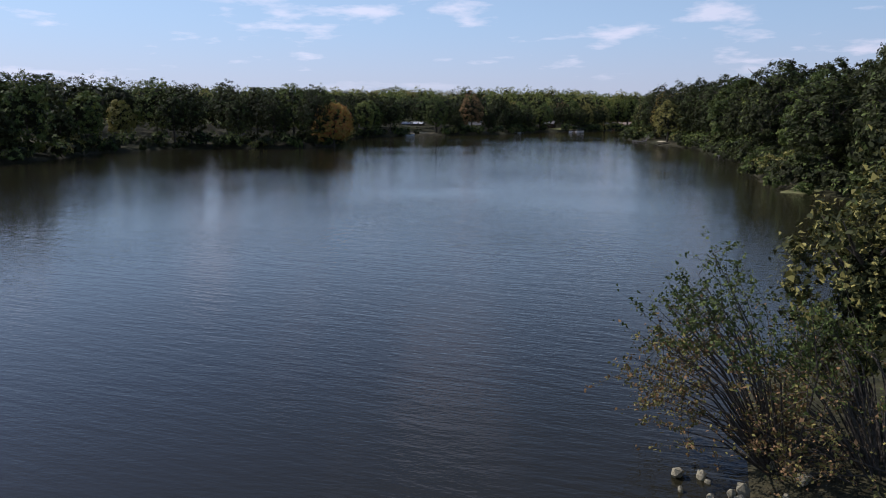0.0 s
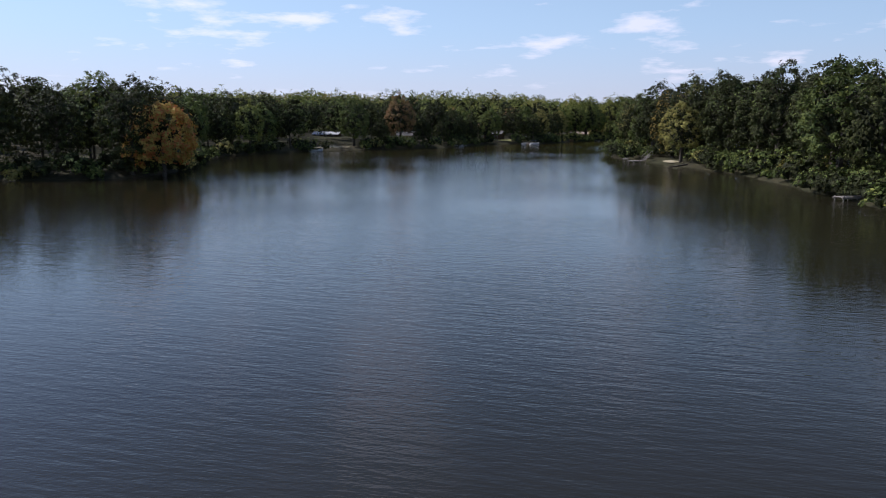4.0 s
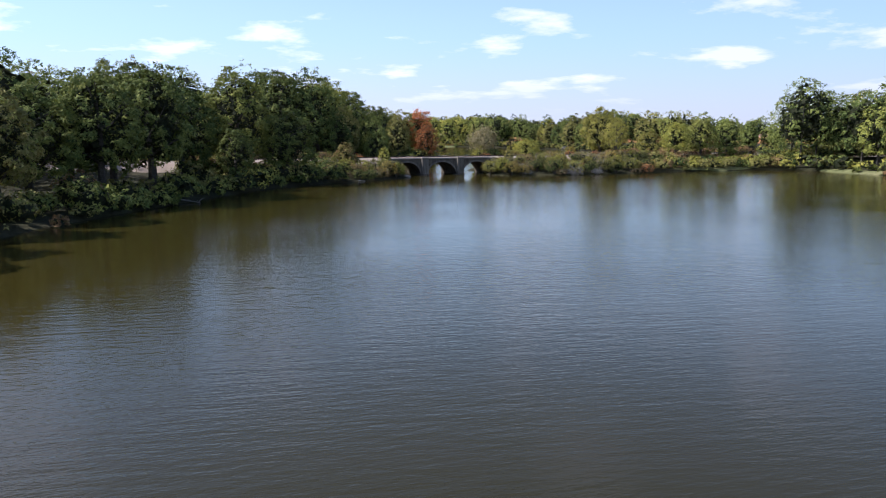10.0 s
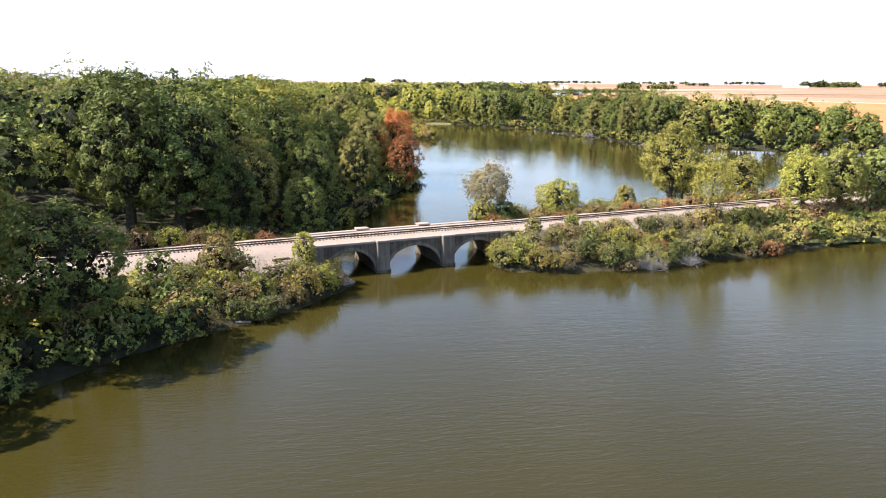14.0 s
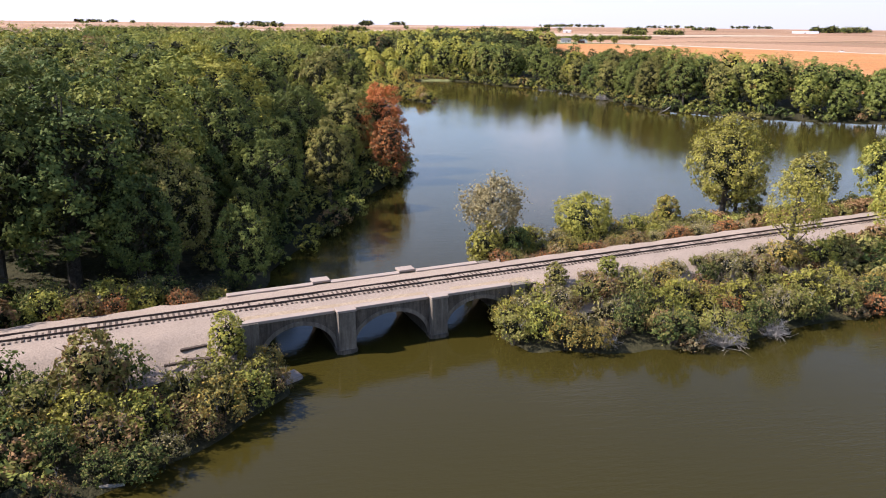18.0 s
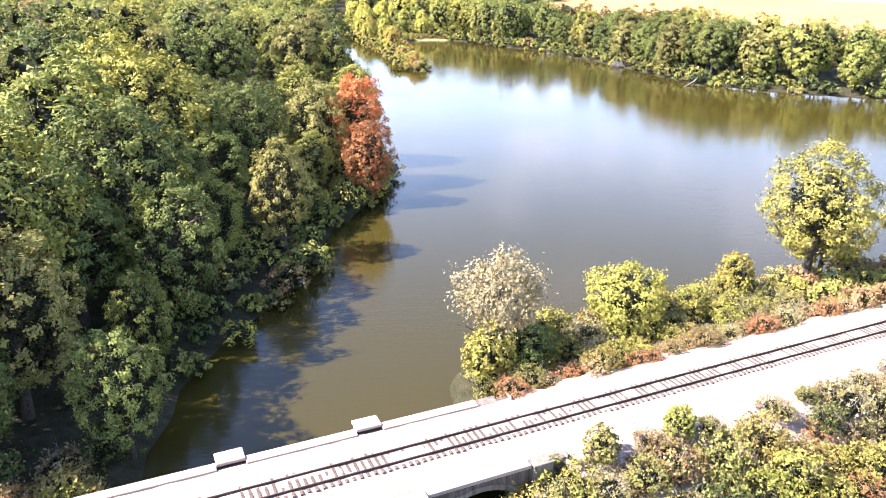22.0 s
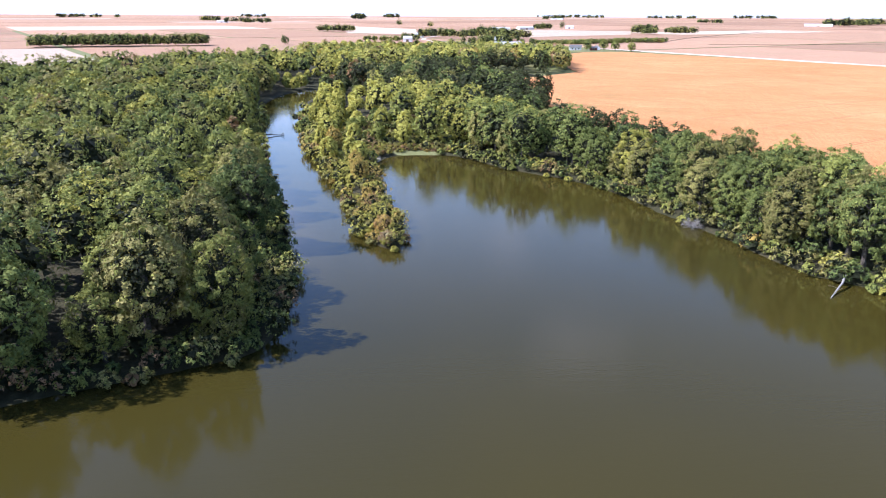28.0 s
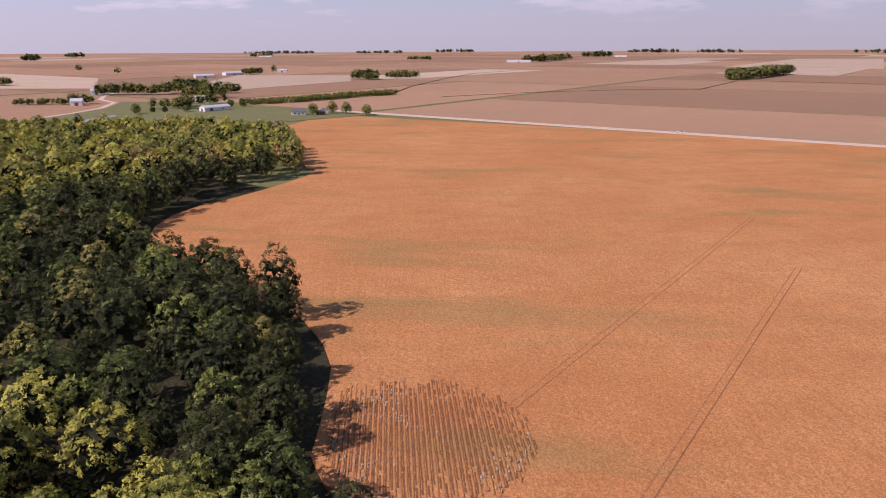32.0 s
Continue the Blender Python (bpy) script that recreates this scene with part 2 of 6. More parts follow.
TIE_WOOD = rough_surface("weathered_tie", (0.12, 0.088, 0.065), (0.19, 0.145, 0.11), (0.06, 0.044, 0.034), 1.0, 14.0, 0.95, 0.4, 0.01)
TIMBER = rough_surface("grey_timber", (0.40, 0.37, 0.33), (0.30, 0.27, 0.24), (0.22, 0.19, 0.17), 0.8, 10.0, 0.9, 0.3, 0.01)
WHITE_PAINT = rough_surface("white_paint", (0.80, 0.79, 0.77), (0.74, 0.73, 0.71), (0.66, 0.65, 0.62), 0.5, 4.0, 0.55, 0.1, 0.01)
BROWN_WALL = rough_surface("brown_siding", (0.20, 0.13, 0.09), (0.16, 0.10, 0.07), (0.11, 0.075, 0.05), 0.5, 5.0, 0.8, 0.2, 0.01)
ROOF_GREY = rough_surface("grey_shingle", (0.22, 0.21, 0.20), (0.16, 0.15, 0.15), (0.11, 0.105, 0.10), 0.6, 6.0, 0.9, 0.3, 0.02)
METAL_ROOF = rough_surface("pale_metal_roof", (0.66, 0.66, 0.66), (0.58, 0.58, 0.59), (0.50, 0.50, 0.50), 0.2, 2.0, 0.5, 0.1, 0.01, 0.4)
RED_WALL = rough_surface("red_brick", (0.30, 0.10, 0.07), (0.24, 0.08, 0.06), (0.18, 0.07, 0.05), 0.6, 5.0, 0.85, 0.2, 0.01)
FIELD_SOIL = rough_surface("field_soil", (0.31, 0.130, 0.055), (0.24, 0.100, 0.045), (0.17, 0.072, 0.034), 0.6, 4.0, 0.95, 0.3, 0.02)
ROAD_GRAVEL = rough_surface("road_gravel", (0.68, 0.55, 0.43), (0.62, 0.50, 0.39), (0.54, 0.43, 0.34), 0.1, 1.5, 0.95, 0.2, 0.03)
DRY_GRASS = rough_surface("dry_grass", (0.50, 0.39, 0.27), (0.42, 0.32, 0.21), (0.32, 0.24, 0.15), 0.6, 6.0, 0.95, 0.6, 0.05)
SAND = rough_surface("sandy_bank", (0.42, 0.36, 0.25), (0.34, 0.30, 0.20), (0.24, 0.21, 0.13), 0.5, 5.0, 0.95, 0.4, 0.04)
DARK_GLASS, _, _, _g = node_mat("window_glass", 0.08, 0.6)
_g.inputs["Base Color"].default_value = (0.02, 0.025, 0.03, 1)


def water_mat():
    m, n, l, p = node_mat("lake_water", 0.05, 0.5)
    p.inputs["IOR"].default_value = 1.33
    murk = noise_out(n, l, 0.012, 3)
    # darker base colour in the south, lighter and browner towards the bridge
    where = n.new("ShaderNodeTexCoord")
    xyz = n.new("ShaderNodeSeparateXYZ")
    l.new(where.outputs["Object"], xyz.inputs[0])
    south = n.new("ShaderNodeMapRange")
    south.inputs["From Min"].default_value, south.inputs["From Max"].default_value = 210.0, 340.0
    l.new(xyz.outputs["Y"], south.inputs["Value"])
    l.new(mix_rgb(n, l, south.outputs[0], (0.019, 0.017, 0.009), mix_rgb(n, l, murk, (0.046, 0.036, 0.006), (0.037, 0.031, 0.007))), p.inputs["Base Color"])
    # small wind ripples that come and go in broad patches
    ripple = noise_out(n, l, 2.1, 3, 0.6, (0.5, 1.6, 1), radians(-20), low=0.2, high=0.8)
    chop = noise_out(n, l, 6.5, 2, 0.5, (0.6, 1.4, 1), radians(-10), low=0.2, high=0.8)
    patch = noise_out(n, l, 0.03, 2, 0.5, low=0.35, high=0.7)
    swell = noise_out(n, l, 0.75, 2, 0.5, (0.4, 1.7, 1), radians(-24), low=0.2, high=0.8)
    sw = n.new("ShaderNodeMath"); sw.operation = "MULTIPLY_ADD"; sw.inputs[1].default_value = 0.8
    l.new(swell, sw.inputs[0]); l.new(ripple, sw.inputs[2])
    ad = n.new("ShaderNodeMath"); ad.operation = "MULTIPLY_ADD"; ad.inputs[1].default_value = 0.3
    l.new(chop, ad.inputs[0]); l.new(sw.outputs[0], ad.inputs[2])
    mu = n.new("ShaderNodeMath"); mu.operation = "MULTIPLY_ADD"; mu.inputs[1].default_value = 0.7; mu.inputs[2].default_value = 0.3
    l.new(patch, mu.inputs[0])
    hh = n.new("ShaderNodeMath"); hh.operation = "MULTIPLY"
    l.new(ad.outputs[0], hh.inputs[0]); l.new(mu.outputs[0], hh.inputs[1])
    place_ = n.new("ShaderNodeTexCoord")
    axes = n.new("ShaderNodeSeparateXYZ")
    l.new(place_.outputs["Object"], axes.inputs[0])
    lee = n.new("ShaderNodeMapRange")
    lee.inputs["From Min"].default_value, lee.inputs["From Max"].default_value = 375.0, 425.0
    lee.inputs["To Min"].default_value, lee.inputs["To Max"].default_value = 1.0, 0.4
    l.new(axes.outputs["Y"], lee.inputs["Value"])
    calm = n.new("ShaderNodeMath"); calm.operation = "MULTIPLY"
    l.new(hh.outputs[0], calm.inputs[0]); l.new(lee.outputs[0], calm.inputs[1])
    bp = n.new("ShaderNodeBump")
    bp.inputs["Strength"].default_value, bp.inputs["Distance"].default_value = 1.0, 0.019
    l.new(calm.outputs[0], bp.inputs["Height"])
    l.new(bp.outputs[0], p.inputs["Normal"])
    return m


def crop_mat(name, a, b, c, green, turn, spread=1.0, swale_turn=-1.1):
    """A ripe crop: drilled rows, broad drifts of colour, greener swales."""
    m, n, l, p = node_mat(name, 0.95, 0.1)
    info = n.new("ShaderNodeObjectInfo")
    drift = noise_out(n, l, 0.012 * spread, 4, 0.6)
    fine = noise_out(n, l, 0.9 * spread, 4, 0.7)
    swale = noise_out(n, l, 0.016 * spread, 4, 0.6, (0.7, 2.2, 1), swale_turn, low=0.53, high=0.70)
    rows = noise_out(n, l, 1.6 * spread, 2, 0.5, (0.04, 1.0, 1), turn)
    col = mix_rgb(n, l, drift, a, b)
    half = n.new("ShaderNodeMath"); half.operation = "MULTIPLY"; half.inputs[1].default_value = 0.32
    l.new(rows, half.inputs[0])
    col = mix_rgb(n, l, half.outputs[0], col, c)
    f2 = n.new("ShaderNodeMath"); f2.operation = "MULTIPLY"; f2.inputs[1].default_value = 0.45
    l.new(fine, f2.inputs[0])
    col = mix_rgb(n, l, f2.outputs[0], col, c)
    mottle = noise_out(n, l, 0.11 * spread, 5, 0.65, (1.5, 0.7, 1), turn, low=0.42, high=0.66)
    m2 = n.new("ShaderNodeMath"); m2.operation = "MULTIPLY"; m2.inputs[1].default_value = 0.5
    l.new(mottle, m2.inputs[0])
    col = mix_rgb(n, l, m2.outputs[0], col, c)
    grain = noise_out(n, l, 3.2 * spread, 3, 0.75, low=0.38, high=0.62)
    g2 = n.new("ShaderNodeMath"); g2.operation = "MULTIPLY"; g2.inputs[1].default_value = 0.7
    l.new(grain, g2.inputs[0])
    col = mix_rgb(n, l, swale, col, green)
    col = mix_rgb(n, l, g2.outputs[0], col, tuple(v * 0.55 for v in c))
    hsv = n.new("ShaderNodeHueSaturation")
    mr = n.new("ShaderNodeMapRange")
    mr.inputs["To Min"].default_value, mr.inputs["To Max"].default_value = 0.82, 1.18
    l.new(info.outputs["Random"], mr.inputs["Value"])
    l.new(mr.outputs[0], hsv.inputs["Value"])
    l.new(col, hsv.inputs["Color"])
    l.new(hsv.outputs[0], p.inputs["Base Color"])
    bp = n.new("ShaderNodeBump")
    bp.inputs["Strength"].default_value, bp.inputs["Distance"].default_value = 0.5, 0.2
    l.new(fine, bp.inputs["Height"])
    l.new(bp.outputs[0], p.inputs["Normal"])
    return m


WATER = water_mat()
SOY = crop_mat("ripe_soybeans", (0.59, 0.268, 0.098), (0.72, 0.382, 0.158), (0.46, 0.186, 0.066), (0.34, 0.23, 0.085), radians(40))
CORN = crop_mat("ripe_corn", (0.54, 0.325, 0.185), (0.46, 0.28, 0.170), (0.40, 0.24, 0.145), (0.38, 0.27, 0.15), radians(-8), 0.4)
CRUSHED = crop_mat("crushed_crop", (0.46, 0.21, 0.09), (0.40, 0.18, 0.08), (0.34, 0.15, 0.07), (0.30, 0.20, 0.08), radians(40))
STUBBLE = crop_mat("pale_stubble", (0.66, 0.50, 0.36), (0.60, 0.45, 0.32), (0.50, 0.38, 0.27), (0.42, 0.38, 0.20), radians(80), 0.4)

# ---- helpers for building ----


def part(name, bm, material, parent=None, label=""):
    me = bpy.data.meshes.new(name)
    bm.to_mesh(me)
    bm.free()
    me.materials.append(material)
    ob = new(name, me)
    ob.parent = parent
    if label:
        tagged(ob, label)
    return ob


def empty(name, m, label="", category="", group="", kind=""):
    ob = new(name)
    ob.empty_display_size = 0.2
    ob.matrix_world = m
    return tagged(ob, label, category, group, kind)


def box(bm, size, at=(0, 0, 0), bevel=0.0, turn=None):
    r = bmesh.ops.create_cube(bm, size=1.0)
    vs = r["verts"]
    mat = Matrix.Translation(at) @ (turn or Matrix()) @ Matrix.Diagonal((*size, 1))
    bmesh.ops.transform(bm, matrix=mat, verts=vs)
    if bevel:
        es = list({e for v in vs for e in v.link_edges})
        bmesh.ops.bevel(bm, geom=es, offset=bevel, segments=1, affect="EDGES")
    return bm


def tube(bm, pts, radii, sides=6):
    """A tapered bent tube through the points."""
    rings = []
    for i, p in enumerate(pts):
        p = Vector(p)
        d = Vector(pts[min(i + 1, len(pts) - 1)]) - Vector(pts[max(i - 1, 0)])
        q = d.to_track_quat("Z", "Y")
        rings.append([bm.verts.new(p + q @ Vector((math.cos(a) * radii[i], math.sin(a) * radii[i], 0))) for a in (2 * math.pi * k / sides for k in range(sides))])
    for a, b in zip(rings, rings[1:]):
        for k in range(sides):
            bm.faces.new((a[k], a[(k + 1) % sides], b[(k + 1) % sides], b[k]))
    bm.faces.new(rings[-1])
    bm.faces.new(list(reversed(rings[0])))
    return bm


def prism(bm, pts, z0, z1):
    """An upright slab on a flat outline."""
    lowv = [bm.verts.new((x, y, z0)) for x, y in pts]
    topv = [bm.verts.new((x, y, z1)) for x, y in pts]
    bm.faces.new(topv)
    bm.faces.new(list(reversed(lowv)))
    for i in range(len(pts)):
        j = (i + 1) % len(pts)
        bm.faces.new((lowv[i], lowv[j], topv[j], topv[i]))
    return bm


def quads_mesh(name, verts, quads, slots, index=None):
    """A mesh from arrays: vertices (n, 3), faces (m, 3 or 4), materials, slot of each face."""
    me = bpy.data.meshes.new(name)
    n, m, c = len(verts), len(quads), np.shape(quads)[1]
    me.vertices.add(n)
    me.vertices.foreach_set("co", np.ascontiguousarray(verts, dtype=np.float32).ravel())
    me.loops.add(c * m)
    me.loops.foreach_set("vertex_index", np.ascontiguousarray(quads, dtype=np.int32).ravel())
    me.polygons.add(m)
    me.polygons.foreach_set("loop_start", np.arange(0, c * m, c, dtype=np.int32))
    for s in slots:
        me.materials.append(s)
    if index is not None:
        me.polygons.foreach_set("material_index", np.ascontiguousarray(index, dtype=np.int32))
    me.update(calc_edges=True)
    return me

# ---- plan: water's edge, railway line, fields ----
TRACK_AT, TRACK_TURN = Vector((152.2, 397.5)), -8.1
TU = Vector((math.cos(radians(TRACK_TURN)), math.sin(radians(TRACK_TURN))))
TV = Vector((-TU.y, TU.x))
BRIDGE_A, BRIDGE_B = -13.2, 8.2          # along the track
SOUTH_WEST_SHORE = [(8, -45), (-40, -40), (-62, 20), (-64, 80), (-57, 116), (-60, 140), (-50, 160), (-33, 157), (-21, 163), (-25, 200), (-27, 222), (-18, 242), (-6, 255),
                    (5, 261), (14, 268), (24, 276), (30, 285), (34, 294), (40, 309), (50, 317), (58, 318), (66, 324), (71, 336), (82, 351), (94, 363), (103, 373), (112, 380), (121, 384), (130, 386), (136, 388.5), (140.5, 392), (139.5, 396)]
SOUTH_EAST_SHORE = [(157.8, 394), (154.8, 390), (157.5, 386.3), (168, 381), (176, 380), (187, 378.5), (201, 377), (217, 374.5), (223, 368), (219, 351), (208, 332), (198, 316), (185, 285), (150, 258),
                    (100, 249), (80, 248), (66, 242.5), (59.5, 234), (55.5, 223), (54.5, 214), (55, 199), (56, 187), (57, 169), (50, 132), (44, 105), (34, 79), (38, 66), (34, 48), (18, 32), (9, 22), (6.5, 14), (8, 2)]
NORTH_WEST_SHORE = [(160.5, 399.5), (140, 401.5), (143, 408), (148, 417), (154, 422), (160, 427), (167, 437.5), (176, 445), (181.5, 451.5), (187, 460), (186, 471), (172, 480), (152, 487), (136, 494),
                    (146, 510), (165, 517), (182, 517), (200, 514.5), (209, 514), (216, 527), (222, 541), (236, 586), (250, 631), (264, 672), (277, 706), (287, 738), (303, 766), (318, 786), (350, 800)]
NORTH_EAST_SHORE = [(352, 792), (332, 780), (314, 752), (304, 735), (293, 706), (285, 692), (275, 664), (266, 640), (257, 606), (247, 572), (239, 551), (238.5, 540), (243.5, 541), (250, 558),
                    (259, 582), (268, 602), (276, 612), (285, 616.5), (293, 610.5), (297.5, 603), (297, 583), (303, 566), (302, 549), (297, 533), (294, 516), (288, 498), (291, 485), (297, 470), (307, 457), (320, 444), (332, 425), (318, 404), (270, 399), (225, 399), (200, 404), (180, 409), (167, 410), (160, 405)]
FIELD_EDGE = [(334, 545), (334, 562), (338, 580), (337, 602), (336, 616), (352, 628), (366, 640), (378, 662), (377, 690), (384, 722), (399, 748), (424, 766), (456, 768), (505, 782), (512, 800), (560, 860), (640, 955), (724, 938), (727, 120), (430, 120), (400, 300), (385, 420), (352, 505)]


def round_off(pts, times=2):
    p = np.array(pts, float)
    for _ in range(times):
        q = np.roll(p, -1, 0)
        p = np.stack([0.75 * p + 0.25 * q, 0.25 * p + 0.75 * q], 1).reshape(-1, 2)
    return p


LAKES = [round_off(SOUTH_WEST_SHORE + SOUTH_EAST_SHORE, 1), round_off(NORTH_WEST_SHORE + NORTH_EAST_SHORE, 1)]
FIELD = round_off(FIELD_EDGE, 1)


def inside(poly, x, y):
    c = np.zeros(x.shape, bool)
    for (x0, y0), (x1, y1) in zip(poly, np.roll(poly, -1, 0)):
        if y0 != y1:
            c ^= ((y0 > y) != (y1 > y)) & (x < (x1 - x0) * (y - y0) / (y1 - y0) + x0)
    return c


def edge_distance(poly, x, y):
    best = np.full(x.shape, 1e9)
    for (x0, y0), (x1, y1) in zip(poly, np.roll(poly, -1, 0)):
        dx, dy = x1 - x0, y1 - y0
        k = np.clip(((x - x0) * dx + (y - y0) * dy) / (dx * dx + dy * dy + 1e-9), 0, 1)
        best = np.minimum(best, (x - x0 - k * dx) ** 2 + (y - y0 - k * dy) ** 2)
    return np.sqrt(best)


def shore(x, y):
    """Metres from the water's edge: more than 0 on land, less in the lakes."""
    d = np.full(np.shape(x), 1e9)
    wet = np.zeros(np.shape(x), bool)
    for lake in LAKES:
        d = np.minimum(d, edge_distance(lake, x, y))
        wet |= inside(lake, x, y)
    u = (x - TRACK_AT.x) * TU.x + (y - TRACK_AT.y) * TU.y
    v = (x - TRACK_AT.x) * TV.x + (y - TRACK_AT.y) * TV.y
    gap = (u > BRIDGE_A + 0.3) & (u < BRIDGE_B - 0.8) & (abs(v) < 4.2)
    wet |= gap
    d = np.where(gap, np.minimum(d, 2.0), d)
    return np.where(wet, -d, d), u, v


def ground_height(x, y):
    d, u, v = shore(x, y)
    wob = 0.12 * np.sin(x * 0.7 + 1.3 * np.sin(y * 0.31)) + 0.10 * np.sin(y * 0.9 + x * 0.23)
    land = 0.04 + np.clip(d, 0, 1.5) * 0.2 + 0.055 * np.clip(d, 0, 50) + np.clip(d, 0, 3) * 0.04 + wob * np.clip(d / 4, 0, 1)
    land = np.minimum(land, 3.0)
    bank = np.clip(2.72 - np.clip(abs(v) - 2.6, 0, None) * 0.48, 0, 2.72)
    bank = np.where((u > BRIDGE_A - 2.2) & (u < BRIDGE_B + 2.6), 0, bank) * np.clip((u + 190) / 40, 0, 1) * np.clip((310 - u) / 40, 0, 1)
    land = np.maximum(land, np.where(d > -0.5, np.minimum(bank, 0.3 + np.clip(d, 0, 9) * 1.1), 0))
    bed = np.clip(d * 0.5 - 0.12, -2.5, -0.12)
    return np.where(d > 0, land, bed)


def spaced(a, b, step, far, grow=1.22):
    core = list(np.arange(a, b + 0.1, step))
    s, lo, hi = step, [core[0]], [core[-1]]
    while hi[-1] < far:
        s *= grow
        hi.append(hi[-1] + s)
        lo.append(lo[-1] - s)
    return np.array(lo[:0:-1] + core + hi[1:])


gx, gy = spaced(-110, 400, 3.0, 16000, 1.3), spaced(-50, 830, 3.0, 16000, 1.3)
GX, GY = np.meshgrid(gx, gy)
GZ = ground_height(GX, GY)
nx, ny = len(gx), len(gy)
ii = np.arange(nx * ny).reshape(ny, nx)
quads = np.stack([ii[:-1, :-1], ii[:-1, 1:], ii[1:, 1:], ii[1:, :-1]], -1).reshape(-1, 4)
cx, cy = (GX[:-1, :-1] + GX[1:, 1:]).ravel() / 2, (GY[:-1, :-1] + GY[1:, 1:]).ravel() / 2
d_c = shore(cx, cy)[0]
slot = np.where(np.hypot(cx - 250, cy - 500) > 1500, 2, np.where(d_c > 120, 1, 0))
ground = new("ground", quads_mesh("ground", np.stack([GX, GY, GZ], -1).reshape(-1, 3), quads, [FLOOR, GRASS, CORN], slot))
tagged(ground, "wooded lake banks and farmland of dark soil and rough grass", "ground", kind="structure")
for p in ground.data.polygons:
    p.use_smooth = True

bm = bmesh.new()
prism(bm, [(-140, -90), (420, -90), (420, 850), (-140, 850)], -0.5, 0.0)
tagged(part("water", bm, WATER), "calm brown-green lake water with light wind ripples", "water", kind="structure")


def ribbon(name, pts, width, z, material, label, category):
    b = bmesh.new()
    left, right = [], []
    for i, p in enumerate(pts):
        a, c = Vector(pts[max(i - 1, 0)]), Vector(pts[min(i + 1, len(pts) - 1)])
        d = (c - a).normalized()
        nrm = Vector((-d.y, d.x)) * width / 2
        left.append(Vector(p) + nrm)
        right.append(Vector(p) - nrm)
    L = [b.verts.new((*p, z)) for p in left]
    R_ = [b.verts.new((*p, z)) for p in right]
    for i in range(len(pts) - 1):
        b.faces.new((R_[i], R_[i + 1], L[i + 1], L[i]))
    r = bmesh.ops.extrude_face_region(b, geom=b.faces[:])
    bmesh.ops.translate(b, vec=(0, 0, -0.4), verts=[e for e in r["geom"] if isinstance(e, bmesh.types.BMVert)])
    bmesh.ops.recalc_face_normals(b, faces=b.faces[:])
    return tagged(part(name, b, material), label, category, kind="structure")


def sheet(name, pts, z0, z1, material, label, category, kind="structure"):
    b = bmesh.new()
    vs = [b.verts.new((x, y, z1)) for x, y in pts]
    f = b.faces.new(vs)
    if f.normal.z < 0:
        bmesh.ops.reverse_faces(b, faces=[f])
    r = bmesh.ops.extrude_face_region(b, geom=[f])
    bmesh.ops.translate(b, vec=(0, 0, z0 - z1), verts=[e for e in r["geom"] if isinstance(e, bmesh.types.BMVert)])
    bmesh.ops.triangulate(b, faces=b.faces[:])
    bmesh.ops.recalc_face_normals(b, faces=b.faces[:])
    return tagged(part(name, b, material), label, category, kind=kind)


sheet("field", FIELD, 2.6, 3.3, SOY, "ripe reddish-tan soybean field beside the woods", "field")

sheet("field", [(-900, 957), (-900, 640), (-40, 735), (115, 815), (232, 862), (290, 905), (345, 957)], 2.6, 3.25, CORN, "flat tan field of ripe corn beyond the woods", "field")
sheet("meadow", [(512, 802), (560, 862), (642, 957), (726, 940), (729, 1010), (726, 1090), (748, 1128), (690, 1240), (676, 1220), (637, 1176), (595, 1148), (557, 1128), (516, 1094), (450, 1056), (470, 1000), (500, 900)], 2.6, 3.30, GRASS, "mown green meadow round the farmsteads", "meadow")
sheet("meadow", [(250, 865), (300, 880), (350, 925), (385, 975), (420, 1030), (452, 1058), (440, 1052), (396, 1004), (353, 944), (280, 888)], 2.6, 3.30, GRASS, "green verge between woods and country road", "meadow")
for pts in ([(976, 2131), (967, 1761), (798, 1474), (731, 1583)], [(934, 1452), (1166, 1648), (1268, 1466), (1108, 1320), (870, 1295)], [(2015, 1037), (2979, 1070), (3075, 834), (2041, 727)]):
    sheet("field", pts, 2.9, 3.55, STUBBLE, "pale harvested field on the plain", "field")
for y0, y1, x0, x1 in ((578.5, 583.5, 352, 470), (604, 606.5, 362, 520), (548, 556, 360, 640)):
    for off in (-0.7, 0.7):
        ribbon("wheel_track", [(x0, y0 + off), ((x0 + x1) / 2, (y0 + y1) / 2 + off), (x1, y1 + off)], 0.24, 3.31, CRUSHED, "dark wheel track pressed through the crop", "wheel track")
# a thin patch of crop whose rows stand apart
rk = np.random.default_rng(77)
AX, AC = np.array([math.cos(radians(39.7)), math.sin(radians(39.7))]), np.array([math.sin(radians(39.7)), -math.cos(radians(39.7))])
V, Q, S = [], [], []


def row_piece(a0, a1, w, wid, h, slot):
    """A low ridged length of one crop row, or a flat strip of soil beside it."""
    m0, m1 = ROW_AT + AX * a0 + AC * (w + rk.normal(scale=0.03)), ROW_AT + AX * a1 + AC * (w + rk.normal(scale=0.03))
    k = len(V)
    V.extend([(*(m0 - AC * wid), 3.304), (*(m0 + AC * wid), 3.304), (*m0, 3.304 + h), (*(m1 - AC * wid), 3.304), (*(m1 + AC * wid), 3.304), (*m1, 3.304 + h * 0.9)])
    Q.extend([(k, k + 3, k + 5, k + 2), (k + 1, k + 2, k + 5, k + 4)])
    S.extend([slot] * 2)


